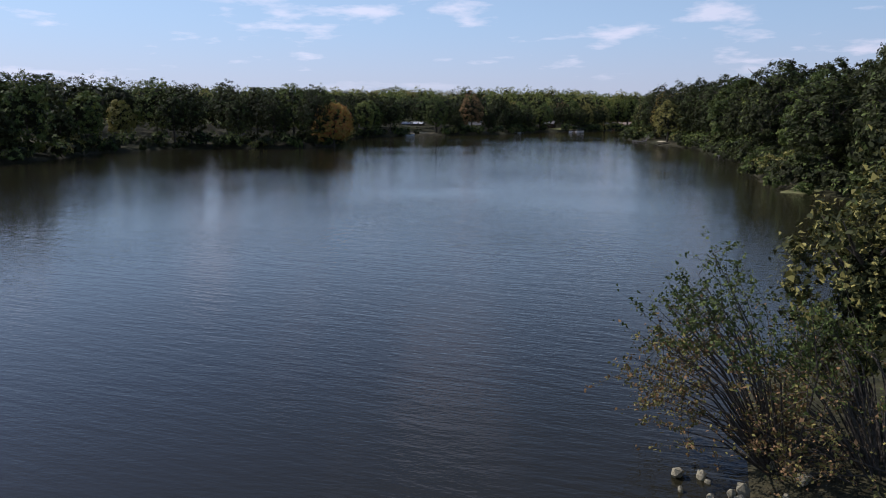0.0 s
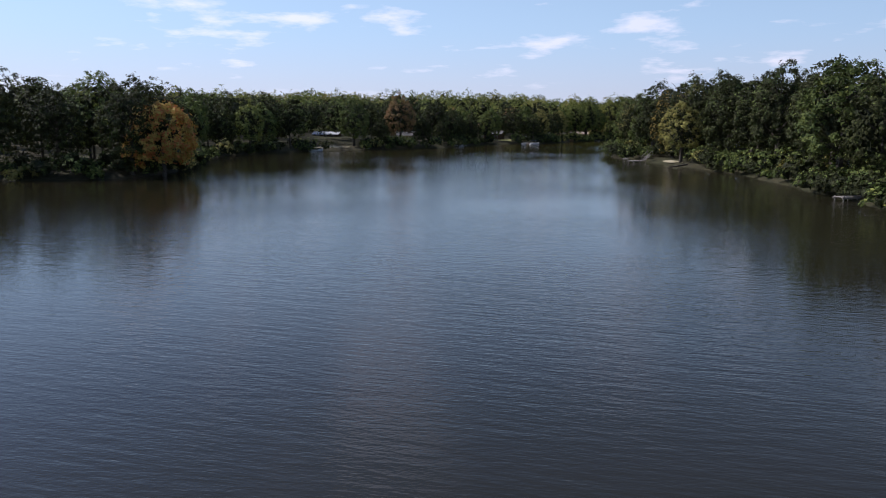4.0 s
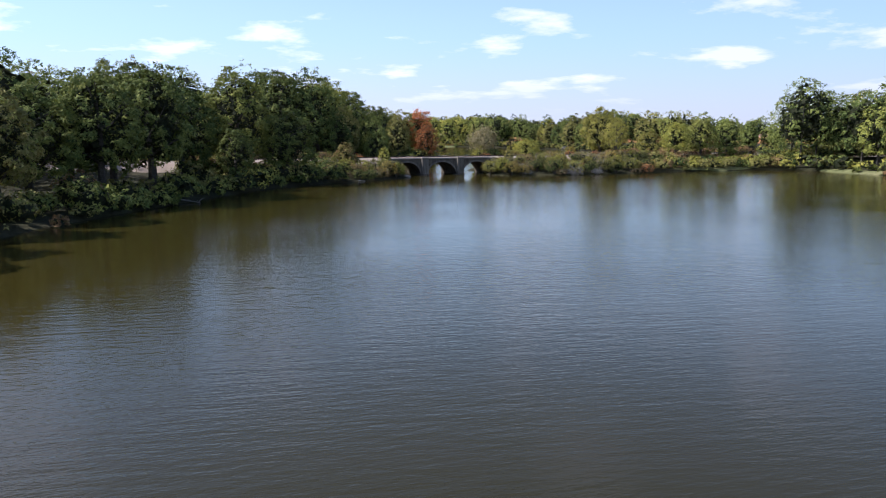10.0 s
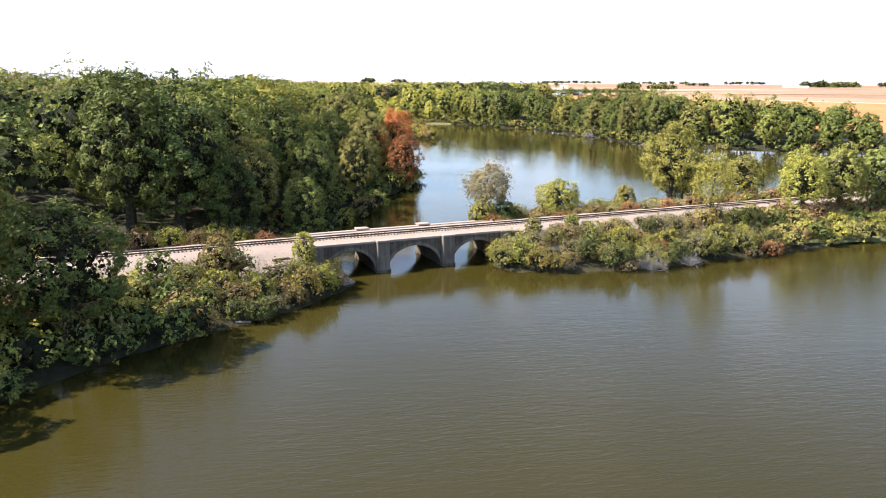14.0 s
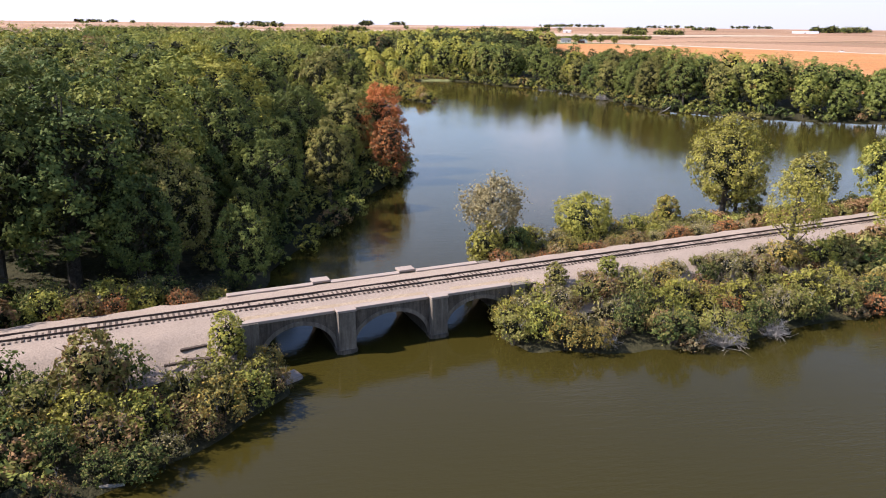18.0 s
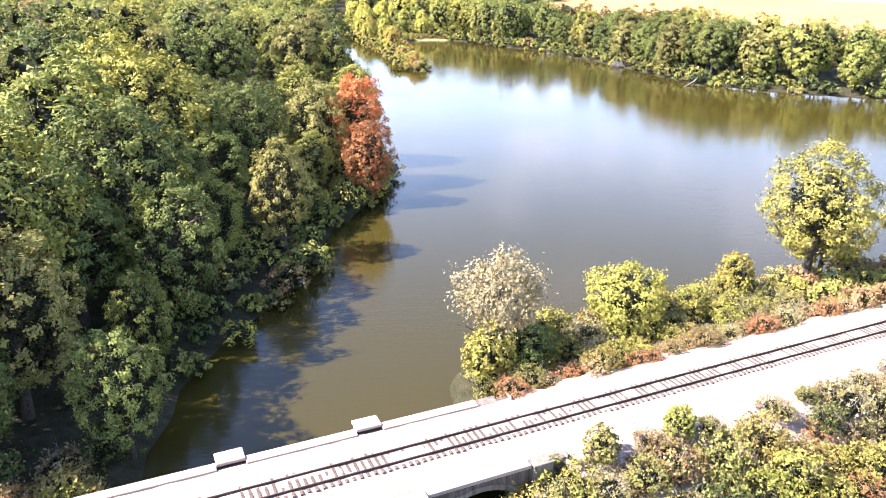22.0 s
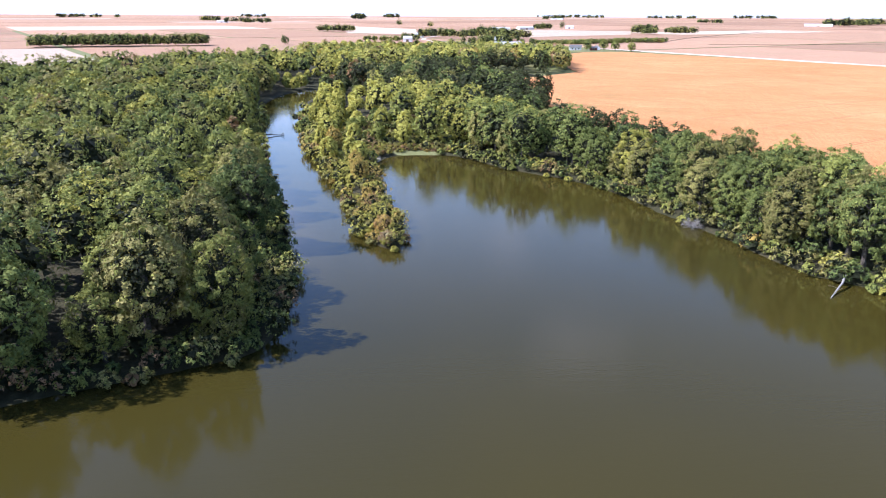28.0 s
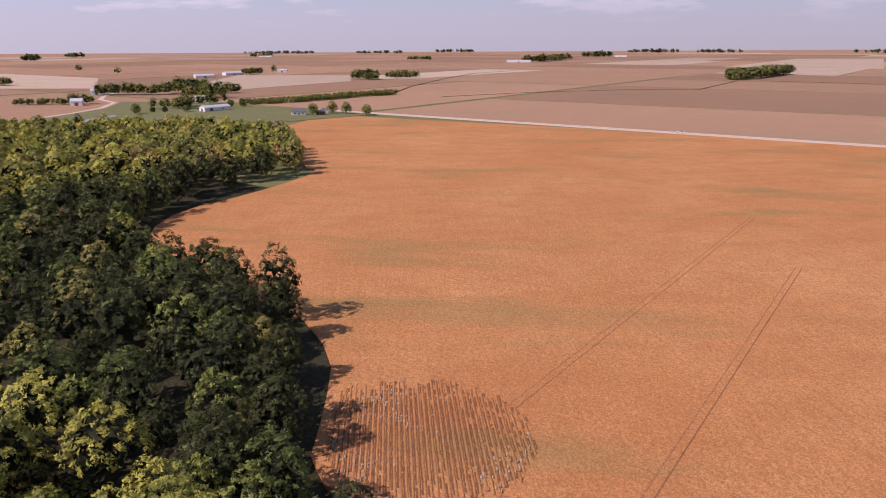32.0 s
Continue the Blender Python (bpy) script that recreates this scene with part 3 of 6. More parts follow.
ROW_AT = np.array([351.0, 611.5])
for w in np.arange(-17.5, 17.6, 0.76):
    half = 18.0 * math.sqrt(max(0.0, 1 - (w / 18.5) ** 2)) * rk.uniform(0.85, 1.08)
    a0 = -half
    while a0 < half:
        a1 = min(a0 + rk.uniform(0.5, 1.5), half)
        mid = ROW_AT + AX * (a0 + a1) / 2 + AC * w
        if inside(FIELD, mid[:1], mid[1:])[0] and edge_distance(FIELD, mid[:1], mid[1:])[0] > 1.6:
            worn = math.sin(a0 * 0.31 + 1.2) * math.sin(w * 0.37 + 0.5) + math.sin(a0 * 0.13 - w * 0.21)
            if rk.random() < 1.25 - math.hypot(a0 / 18.0, w / 18.5) ** 2:
                row_piece(a0, a1, w + 0.38, rk.uniform(0.10, 0.17), 0.004, 2)
            row_piece(a0, a1, w, rk.uniform(0.15, 0.22), rk.uniform(0.10, 0.22), 0)
            if rk.random() < (0.5 if worn > 0.7 else 0.02):
                row_piece(a0, min(a1, a0 + rk.uniform(0.3, 1.0)), w + rk.uniform(-0.2, 0.4), rk.uniform(0.09, 0.24), 0.23, 1)
        a0 = a1 + rk.uniform(0.0, 0.08)
tagged(new("crop_rows", quads_mesh("crop_rows", np.array(V), np.array(Q), [SOY, STUBBLE, FIELD_SOIL], np.array(S))), "thin patch of crop in separate rows over dark soil", "crop rows", kind="stuff")
# the wide farmland beyond, field by field
rf = random.Random(7)
for i in range(-9, 10):
    for j in range(-9, 10):
        x0, y0 = 735 + 460 * i, 960 + 480 * j
        if -130 < x0 + 230 < 735 and -100 < y0 + 240 < 960:
            continue
        if abs(x0) > 4300 or abs(y0) > 4300 or math.hypot(x0 + 230 - 250, y0 + 240 - 500) > 4500:
            continue
        cut = rf.uniform(0.3, 0.7)
        parts_ = [(0, 0, cut, 1), (cut, 0, 1, 1)] if rf.random() < 0.5 else [(0, 0, 1, cut), (0, cut, 1, 1)]
        for a0, b0, a1, b1 in parts_:
            pts = [(x0 + 456 * a0 + 3, y0 + 476 * b0 + 3), (x0 + 456 * a1 - 3, y0 + 476 * b0 + 3), (x0 + 456 * a1 - 3, y0 + 476 * b1 - 3), (x0 + 456 * a0 + 3, y0 + 476 * b1 - 3)]
            mat = STUBBLE if rf.random() < 0.16 else CORN
            sheet("field", pts, 2.9, 3.25, mat, "distant flat farm field of ripe crop", "field")


ribbon("road", [(731, 250), (731, 600), (731, 940), (729, 1010)], 8.5, 3.36, ROAD_GRAVEL, "pale straight gravel farm road along the field", "road")
ribbon("road", [(150, 820), (225, 858), (280, 893), (357, 949), (400, 1010), (450, 1065), (516, 1102), (557, 1135), (595, 1154), (637, 1183), (679, 1232), (695, 1285), (726, 1330), (860, 1480)], 5.0, 3.36, ROAD_GRAVEL, "pale curving country road beyond the woods", "road")
for pts in ([(909, 1079), (1050, 1160), (1238, 1245), (1464, 1333), (1608, 1327)], [(913, 1011), (1025, 967), (1128, 893), (1169, 826), (1405, 844)], [(1420, 819), (1402, 662)]):
    ribbon("ditch", pts, 3.0, 3.42, FLOOR, "dark grassy drainage ditch between the fields", "ditch")
sheet("creek", [(534, 1044), (573, 1080), (600, 1098), (606, 1108), (596, 1108), (568, 1090), (530, 1056)], 3.0, 3.34, WATER, "narrow pale creek beyond the woods", "creek")

# ---- trees ----


def leaf_cloud(rng, n, size, centre, radii, lobes, skirt=0.55, lobe=0.30, narrow=0.1, spread=0.55, core=0.8, shag=0.03):
    """n small leaf sprays on the tufts of a domed, lumpy crown, then inner leaves and twigs with shade put into their
    dark colour; returns triangles (n + m, 3, 3).
    """
    centre, radii = np.array(centre, float), np.array(radii, float)
    # boughs swell the crown; tufts sit evenly over it
    boughs = int(np.clip(lobes // 9, 5, 16))
    k = np.arange(boughs) + 0.5
    bz = np.clip(1 - (1 + skirt) * k / boughs + rng.uniform(-0.15, 0.15, boughs), -1, 1)
    ba = 2.4 * k + rng.uniform(-0.5, 0.5, boughs) + rng.uniform(0, 6.28)
    bl = np.sqrt(1 - bz ** 2)
    bd = np.stack([np.cos(ba) * bl, np.sin(ba) * bl, bz], 1)
    reach = rng.uniform(0.86, 1.06, boughs)
    k = np.arange(lobes) + 0.5
    z = np.clip(1 - (1 + skirt) * k / lobes + rng.normal(scale=0.04, size=lobes), -1, 1)
    a = 2.39996 * k + rng.normal(scale=0.25, size=lobes)
    lv = np.sqrt(1 - z ** 2)
    d = np.stack([np.cos(a) * lv, np.sin(a) * lv, z], 1)
    c = d @ bd.T
    own = c.argmax(1)
    wide = 1.9 / math.sqrt(boughs)
    swell = np.clip(1 - np.arccos(np.clip(c.max(1), -1, 1)) / wide, 0, 1) ** 0.6
    rad = (0.73 + (reach[own] - 0.73) * swell) * rng.uniform(0.95, 1.04, lobes) * 0.97
    if core <= 0:
        rad = rad * rng.uniform(0.2, 1.0, lobes) ** 0.4
    squeeze = 1 - narrow * np.clip(z, 0, 1)
    lobe_at = centre + d * radii * rad[:, None] * np.stack([squeeze, squeeze, np.ones(lobes)], 1)
    lobe_r = radii.mean() * math.sqrt((1 + skirt) / lobes) * 1.05 * (lobe / 0.3) ** 0.5 * rng.uniform(0.7, 1.25, lobes)
    up = np.array([0, 0, 0.45])
    f = d * 0.7 + bd[own] * 0.5 + up
    f /= np.linalg.norm(f, axis=1, keepdims=True)
    pick = rng.choice(lobes, n, p=lobe_r ** 2 / (lobe_r ** 2).sum())
    e = rng.normal(size=(n, 3)) + f[pick] * 1.1
    e /= np.linalg.norm(e, axis=1, keepdims=True)
    at = lobe_at[pick] + e * lobe_r[pick][:, None] * np.array([1, 1, 0.75]) * rng.uniform(0.55, 1.08, (n, 1))
    loose = rng.random((n, 1)) < 0.3
    at = np.where(loose, at + rng.normal(scale=1.0, size=(n, 3)) * radii[0] * shag + e * radii[0] * shag * 0.8, at)
    nrm = e * 0.75 + f[pick] * 0.45 + rng.normal(scale=spread * 0.85, size=(n, 3)) + np.array([0, 0, 0.15])
    s = size * 1.38 * rng.uniform(0.6, 1.3, (n, 1))
    # inner layer, coloured dark to stand for shade between the tufts
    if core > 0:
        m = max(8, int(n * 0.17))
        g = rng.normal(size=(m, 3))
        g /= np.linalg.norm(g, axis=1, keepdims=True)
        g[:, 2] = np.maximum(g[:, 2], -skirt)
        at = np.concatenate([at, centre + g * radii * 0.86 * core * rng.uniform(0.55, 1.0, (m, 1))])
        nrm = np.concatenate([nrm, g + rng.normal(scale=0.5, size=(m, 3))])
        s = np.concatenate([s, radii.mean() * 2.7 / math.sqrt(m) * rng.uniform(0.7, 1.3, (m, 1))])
    nrm /= np.linalg.norm(nrm, axis=1, keepdims=True)
    a = np.cross(nrm, rng.normal(size=nrm.shape))
    a /= np.linalg.norm(a, axis=1, keepdims=True)
    b = np.cross(nrm, a)
    return np.stack([at + a * s * 0.62, at + b * s * 0.45 - a * s * 0.3, at - b * s * 0.45 - a * s * 0.3], 1)


def trunk_quads(base, top, r0, r1, sides=5):
    ang = 2 * np.pi * np.arange(sides) / sides
    ring = np.stack([np.cos(ang), np.sin(ang), 0 * ang], 1)
    v = np.concatenate([np.array(base) + ring * r0, np.array(top) + ring * r1])
    k = np.arange(sides)
    return v, np.stack([k, (k + 1) % sides, (k + 1) % sides + sides, k + sides], 1)


def trunk_mesh(rng, h, r, lean=0.0, limbs=8, thick=1.0):
    b = bmesh.new()
    tr = (0.020 * h + 0.05) * thick
    tube(b, [(0, 0, -0.4), (lean * 0.1, 0, h * 0.22), (lean * 0.35, 0.05 * r, h * 0.5), (lean * 0.6, 0, h * 0.86)], [tr * 1.3, tr, tr * 0.65, tr * 0.18], 7)
    for k in range(limbs):
        a = 2 * math.pi * (k * 0.38 + rng.uniform(0, 0.2))
        z0 = h * rng.uniform(0.18, 0.66)
        reach = r * rng.uniform(0.55, 0.9)
        x0 = lean * 0.5 * z0 / h
        tube(b, [(x0, 0, z0), (x0 + math.cos(a) * reach * 0.5, math.sin(a) * reach * 0.5, z0 + h * 0.09), (x0 + math.cos(a) * reach, math.sin(a) * reach, z0 + h * rng.uniform(0.14, 0.26))], [tr * 0.42, tr * 0.28, tr * 0.07], 5)
    return b


def make_tree(seed, h, r, n, leaf, colour, second=None, low=0.12, lobes=26, share=0.15, label="", lean=0.0, lobe=0.34, bark=None, name="tree", skirt=0.75, spread=0.55, narrow=0.1, core=0.8, shag=0.03):
    """A tree with a tapered, limbed trunk and a crown of small leaves, standing at the origin."""
    rng = np.random.default_rng(seed)
    tree = empty(name, Matrix(), label, "tree")
    part("trunk", trunk_mesh(rng, h, r, lean), bark or BARK, tree)
    zc = h * (1 + low) / 2
    v = leaf_cloud(rng, n, leaf, (lean * 0.5, 0, zc), (r, r, h * (1 - low) / 2), lobes, skirt, lobe, narrow, spread, core, shag)
    v[..., 2] = np.maximum(v[..., 2], 0.05)
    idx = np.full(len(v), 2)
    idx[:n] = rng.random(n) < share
    me = quads_mesh("crown", v.reshape(-1, 3), np.arange(3 * len(v)).reshape(-1, 3), [LEAVES[colour], LEAVES[second if second is not None else colour], INNER_SHADE], idx)
    crown = new("crown", me)
    crown.parent = tree
    return tree


def place(tree, x, y, scale, rng, z=None, label=""):
    if z is None:
        z = float(ground_height(np.array([x]), np.array([y]))[0])
    z = max(z, -0.2)
    m = Matrix.LocRotScale((x, y, z), Euler((rng.uniform(-0.04, 0.04), rng.uniform(-0.04, 0.04), rng.uniform(0, 6.28))), None)
    c = copy_thing(tree, m)
    c.scale = (scale * rng.uniform(0.9, 1.12), scale * rng.uniform(0.9, 1.12), scale * rng.uniform(0.92, 1.1))
    if label:
        c["label"] = label
    return c


def discard(things):
    for t in things:
        for o in (*t.children_recursive, t):
            bpy.data.objects.remove(o)


def scatter(rng, x0, x1, y0, y1, step, loose=0.40):
    """Uneven points, one to a cell."""
    X, Y = np.meshgrid(np.arange(x0, x1, step), np.arange(y0, y1, step))
    X[1::2] += step / 2
    X, Y = X.ravel() + rng.uniform(-loose, loose, X.size) * step, Y.ravel() + rng.uniform(-loose, loose, X.size) * step
    return X, Y


WOODS_WEST = [(-160, 40), (-60, 40), (-20, 150), (20, 262), (60, 305), (135, 384), (150, 410), (180, 440), (190, 456), (225, 520), (290, 720), (330, 790), (345, 815), (372, 852), (352, 925), (300, 888), (235, 850), (120, 800), (0, 720), (-60, 560), (-160, 420)]
WOODS_POINT = [(30, 40), (80, 30), (110, 110), (118, 249), (80, 249), (64, 243), (58, 234), (53, 210), (55, 170), (44, 100), (30, 70)]
WOODS_SOUTH_EAST = [(196, 310), (330, 290), (368, 310), (350, 440), (332, 430), (322, 400), (262, 396), (226, 378), (215, 340)]
WOODS_EAST = [(318, 420), (345, 470), (326, 545), (330, 614), (352, 632), (374, 660), (375, 692), (382, 728), (398, 752), (425, 771), (503, 788), (535, 830), (574, 890), (572, 950), (540, 1015), (500, 1060), (462, 1058), (420, 1018), (392, 965), (378, 905), (372, 850), (345, 800), (300, 725), (255, 610), (236, 540), (246, 538), (278, 606), (300, 570), (290, 500)]
WOODS = [np.array(p, float) for p in (WOODS_WEST, WOODS_POINT, WOODS_SOUTH_EAST, WOODS_EAST)]


def in_woods(x, y):
    w = np.zeros(x.shape, bool)
    for poly in WOODS:
        w |= inside(poly, x, y)
    return w


def low_flight(x, y):
    """Metres from the line of low flight over the lakes."""
    line = np.array([(0, 0), (20, 150), (55, 250), (105, 320), (145, 380), (190, 450), (265, 540)], float)
    best = np.full(x.shape, 1e9)
    for (x0, y0), (x1, y1) in zip(line, line[1:]):
        k = np.clip(((x - x0) * (x1 - x0) + (y - y0) * (y1 - y0)) / ((x1 - x0) ** 2 + (y1 - y0) ** 2), 0, 1)
        best = np.minimum(best, np.hypot(x - x0 - k * (x1 - x0), y - y0 - k * (y1 - y0)))
    return best


rngw = np.random.default_rng(21)
TX, TY = scatter(rngw, -165, 580, 30, 1065, 7.9, 0.27)
ex, ey = scatter(rngw, 286, 338, 425, 625, 8.0)
TX, TY = np.append(TX, ex), np.append(TY, ey)
dS, uS, vS = shore(TX, TY)
marsh = (np.hypot(TX - 281, TY - 617) < 9.5) | (np.hypot(TX - 291, TY - 611) < 7.5)
keep = in_woods(TX, TY) & (dS > np.where((TY > 400) & (TY < 480) & (TX < 200), 0.4, 1.3)) & ((abs(vS) > 6.5) | (uS < -70)) & ~((uS > -34) & (uS < 66) & (vS > -15) & (vS < 9))
keep &= ~inside(FIELD, TX, TY) & ~marsh
channel = (TY > 535) & (TX < 320)
isle = channel & (TX > 234) & (TX < 272) & (TY < 660) & (TX - 238 < (TY - 540) * 0.62 + 8)
keep &= ~(channel & (dS < np.where(isle, 2.2, 4.2)))
# the cabins' clearings on the western bank
for hx, hy, hr in ((15, 296, 5.5), (-9, 303, 6), (-59, 146, 5), (50, 333, 6), (-8, 262, 6), (20, 286, 6), (-6, 258, 6)):
    keep &= np.hypot(TX - hx, TY - hy) > hr
keep &= np.hypot(TX - 178.9, TY - 454) > 4.8
keep &= np.hypot(TX - 176.5, TY - 445.6) > 4.5
keep &= np.hypot(TX - 185.5, TY - 464.5) > 5.0
keep &= ~((TX > 179.5) & (TX < 200) & (TY > 440) & (TY < 457))
TX, TY, dS = TX[keep], TY[keep], dS[keep]
near = low_flight(TX, TY)

KINDS = [(OAK, DEEP), (ELM, OAK), (OLIVE, ELM), (YELLOW, ELM), (DEEP, OAK), (RUSSET, OLIVE), (GOLD, OLIVE), (DARK_SHADE, DEEP), (WILLOW, YELLOW)]
# point and edge draw mostly the leaf colour that carries shade
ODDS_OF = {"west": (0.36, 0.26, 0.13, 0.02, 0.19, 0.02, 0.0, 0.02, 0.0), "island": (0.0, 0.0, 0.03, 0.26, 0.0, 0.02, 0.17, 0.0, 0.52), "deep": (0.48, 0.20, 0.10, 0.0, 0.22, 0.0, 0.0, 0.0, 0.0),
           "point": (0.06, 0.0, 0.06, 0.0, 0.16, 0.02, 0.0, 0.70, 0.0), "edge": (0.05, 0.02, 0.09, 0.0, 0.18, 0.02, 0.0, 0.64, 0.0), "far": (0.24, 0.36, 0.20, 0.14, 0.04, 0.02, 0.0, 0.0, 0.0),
           "marsh": (0.01, 0.14, 0.03, 0.32, 0.0, 0.0, 0.0, 0.0, 0.50), "grove": (0.40, 0.20, 0.12, 0.0, 0.28, 0.0, 0.0, 0.0, 0.0), "north": (0.08, 0.28, 0.16, 0.30, 0.01, 0.02, 0.02, 0.0, 0.13), "belt": (0.38, 0.14, 0.30, 0.01, 0.12, 0.05, 0.0, 0.0, 0.0)}
kind_of = np.zeros(TX.size, int)
island = (TX > 234) & (TX < 272) & (TY > 535) & (TY < 660) & (TX - 238 < (TY - 540) * 0.62 + 8)
north = (TY > 600) & (TX > 250 + (TY - 600) * 0.33) & ~island
belt = (TX > 284) & (TY < 610) & (TY > 400)
patchy = np.sin(TX * 0.045 + 1.0) + np.sin(TY * 0.038 + TX * 0.02)
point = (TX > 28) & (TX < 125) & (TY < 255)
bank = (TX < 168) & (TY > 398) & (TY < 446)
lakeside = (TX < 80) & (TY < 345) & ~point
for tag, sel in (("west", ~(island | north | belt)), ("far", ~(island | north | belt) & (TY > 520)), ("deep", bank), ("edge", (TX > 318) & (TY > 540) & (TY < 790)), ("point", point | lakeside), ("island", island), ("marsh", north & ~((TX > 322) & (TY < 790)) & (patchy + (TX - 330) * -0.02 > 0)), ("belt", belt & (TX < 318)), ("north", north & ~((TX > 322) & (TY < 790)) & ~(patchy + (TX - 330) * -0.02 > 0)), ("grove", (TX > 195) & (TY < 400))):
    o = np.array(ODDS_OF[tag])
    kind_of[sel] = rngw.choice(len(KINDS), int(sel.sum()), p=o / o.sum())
height_of = rngw.uniform(10.0, 16.8, TX.size)
height_of[(TY < 345) & (TX < 45)] *= 0.92
height_of[north] *= 0.97
height_of[point] = np.minimum(height_of[point], 14.2)
height_of[lakeside] = np.minimum(height_of[lakeside], 13.6)
height_of[belt] *= 1.0
height_of[belt & (TX > 316)] *= 0.78
height_of[(TY > 398) & (TY < 600) & (TX < 200) & (dS > 11)] *= 1.2
shoulder = (TY > 398) & (TY < 472) & (TX < 195)
height_of[shoulder] *= np.interp(dS[shoulder], [0, 4, 13], [0.60, 0.68, 1.0])
slope = (TX > 28) & (TX < 82) & (TY > 296) & (TY < 352)
height_of[slope] = np.minimum(height_of[slope], 12.0)
height_of[np.hypot(TX - 172.5, TY - 438.5) < 9] *= 0.68
tip = (TX > 160) & (TY > 440) & (TY < 482) & (TX < 200)
height_of[tip] = np.minimum(height_of[tip], 13.0)
height_of[(TX > 195) & (TY < 400)] *= 1.25
height_of[island] *= 0.54
height_of[north & (dS < 26) & (TX < 345) & (TY > 622)] *= 0.58
height_of[marsh[keep]] *= 0.6
height_of[TY > 880] *= 0.8
rim = (dS < 5) & (near < 160)
height_of[rim] *= rngw.uniform(0.72, 1.0, int(rim.sum()))

model_words = {OAK: "broad oak tree with dense green leaves", ELM: "rounded mid-green broadleaf tree", OLIVE: "broadleaf tree with dull olive leaves", YELLOW: "leafy tree turning yellow-green", DEEP: "dense dark green broadleaf tree",
               RUSSET: "broadleaf tree turning russet brown", GOLD: "broadleaf tree turning gold", DARK_SHADE: "broad tree with very dark, shade-toned leaves", WILLOW: "willow with bright yellow-green leaves"}
MODELS = {}
for ki, (c1, c2) in enumerate(KINDS):
    for s in range(2):
        for fine in (0, 1, 2):
            MODELS[ki, s, fine] = make_tree(100 + 10 * ki + s, 12.0, 4.0 + 0.45 * s, (3200, 6200, 11500)[fine], (0.38, 0.265, 0.185)[fine], c1, c2, 0.02, (90, 130, 170)[fine], label=model_words[c1] + " at the lake's edge", lobe=0.27)
score = near + 0.9 * np.clip(dS, 0, 60)
order = np.argsort(score)
single = np.zeros(TX.shape, bool)
single[order[:200]] = True
rp = random.Random(5)
for i in np.nonzero(single)[0]:
    t = place(MODELS[int(kind_of[i]), rp.randrange(2), (0 if near[i] > 58 or TY[i] < 150 else 1 if near[i] > 32 or TY[i] < 395 else 2)], float(TX[i]), float(TY[i]), float(height_of[i]) / 12.0, rp)
    tagged(t, group="trees of the lakeside woods")
discard(MODELS.values())


def leaf_heap(name, xs, ys, zs, hs, rs, kinds, ns, sizes, label, category, trunks, lobes=14, skirt=0.8, seed=0, lobe=0.36, core=0.8, shag=0.03):
    """Many crowns or bushes joined in one mesh. skirt: how far down the leaves reach, one for all or one each."""
    V, Q, S, base = [], [], [], 0
    rng = np.random.default_rng(seed)
    for x, y, z, h, r, k, n, leaf, tk, sk in zip(xs, ys, zs, hs, rs, kinds, ns, sizes, trunks, np.broadcast_to(skirt, len(xs))):
        n = int(n)
        v = leaf_cloud(rng, n, leaf, (x, y, z + h * 0.52), (r, r, h * 0.48), lobes, sk, lobe, core=core, shag=shag)
        v[..., 2] = np.maximum(v[..., 2], max(z, 0) + 0.03)
        m = len(v)
        V.append(v.reshape(-1, 3)); Q.append(np.arange(3 * m).reshape(m, 3) + base); base += 3 * m
        a, b = KINDS[k]
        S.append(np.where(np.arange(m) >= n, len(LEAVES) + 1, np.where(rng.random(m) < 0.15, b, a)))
        if tk:
            tv, tq = trunk_quads((x, y, z - 0.3), (x, y, z + h * 0.7), 0.22, 0.07)
            tq = np.concatenate([tq[:, :3], tq[:, [0, 2, 3]]])
            V.append(tv); Q.append(tq + base); base += len(tv); S.append(np.full(len(tq), len(LEAVES)))
    ob = new(name, quads_mesh(name, np.concatenate(V), np.concatenate(Q), LEAVES + [BARK, INNER_SHADE], np.concatenate(S)))
    return tagged(ob, label, category, kind="stuff")


rest = ~single
g1 = rest & (TY < 400) & (TX < 150)
g2 = rest & (TY >= 400) & (TX - (TY - 540) * 0.37 < 226)
for sel, words in ((g1, "dense lakeside woods of dark green broadleaf trees"), (g2, "dense mixed broadleaf woods in early autumn green"), (rest & ~g1 & ~g2, "belt of broadleaf woods between lake and field")):
    d = near[sel]
    deep = (dS[sel] > 15) & (edge_distance(FIELD, TX[sel], TY[sel]) > 14)
    leaf_heap("woods", TX[sel], TY[sel], np.maximum(ground_height(TX[sel], TY[sel]), 0), height_of[sel], height_of[sel] * rngw.uniform(0.29, 0.36, int(sel.sum())), kind_of[sel],
              np.interp(d, [30, 70, 130, 260, 420], [2200, 1450, 700, 300, 170]) * np.where(deep, 0.52, 1.0) * np.where((TY[sel] < 385) & (dS[sel] > 22), 0.55, 1.0), np.interp(d, [30, 70, 130, 260, 420], [0.38, 0.45, 0.67, 1.02, 1.4]), words, "woods", (d < 130) & ~deep, 84, np.where(deep & (TY[sel] > 385) & ~((TX[sel] > 195) & (TY[sel] < 445)), 0.05, 0.8), seed=int(sel.sum()), lobe=0.28)

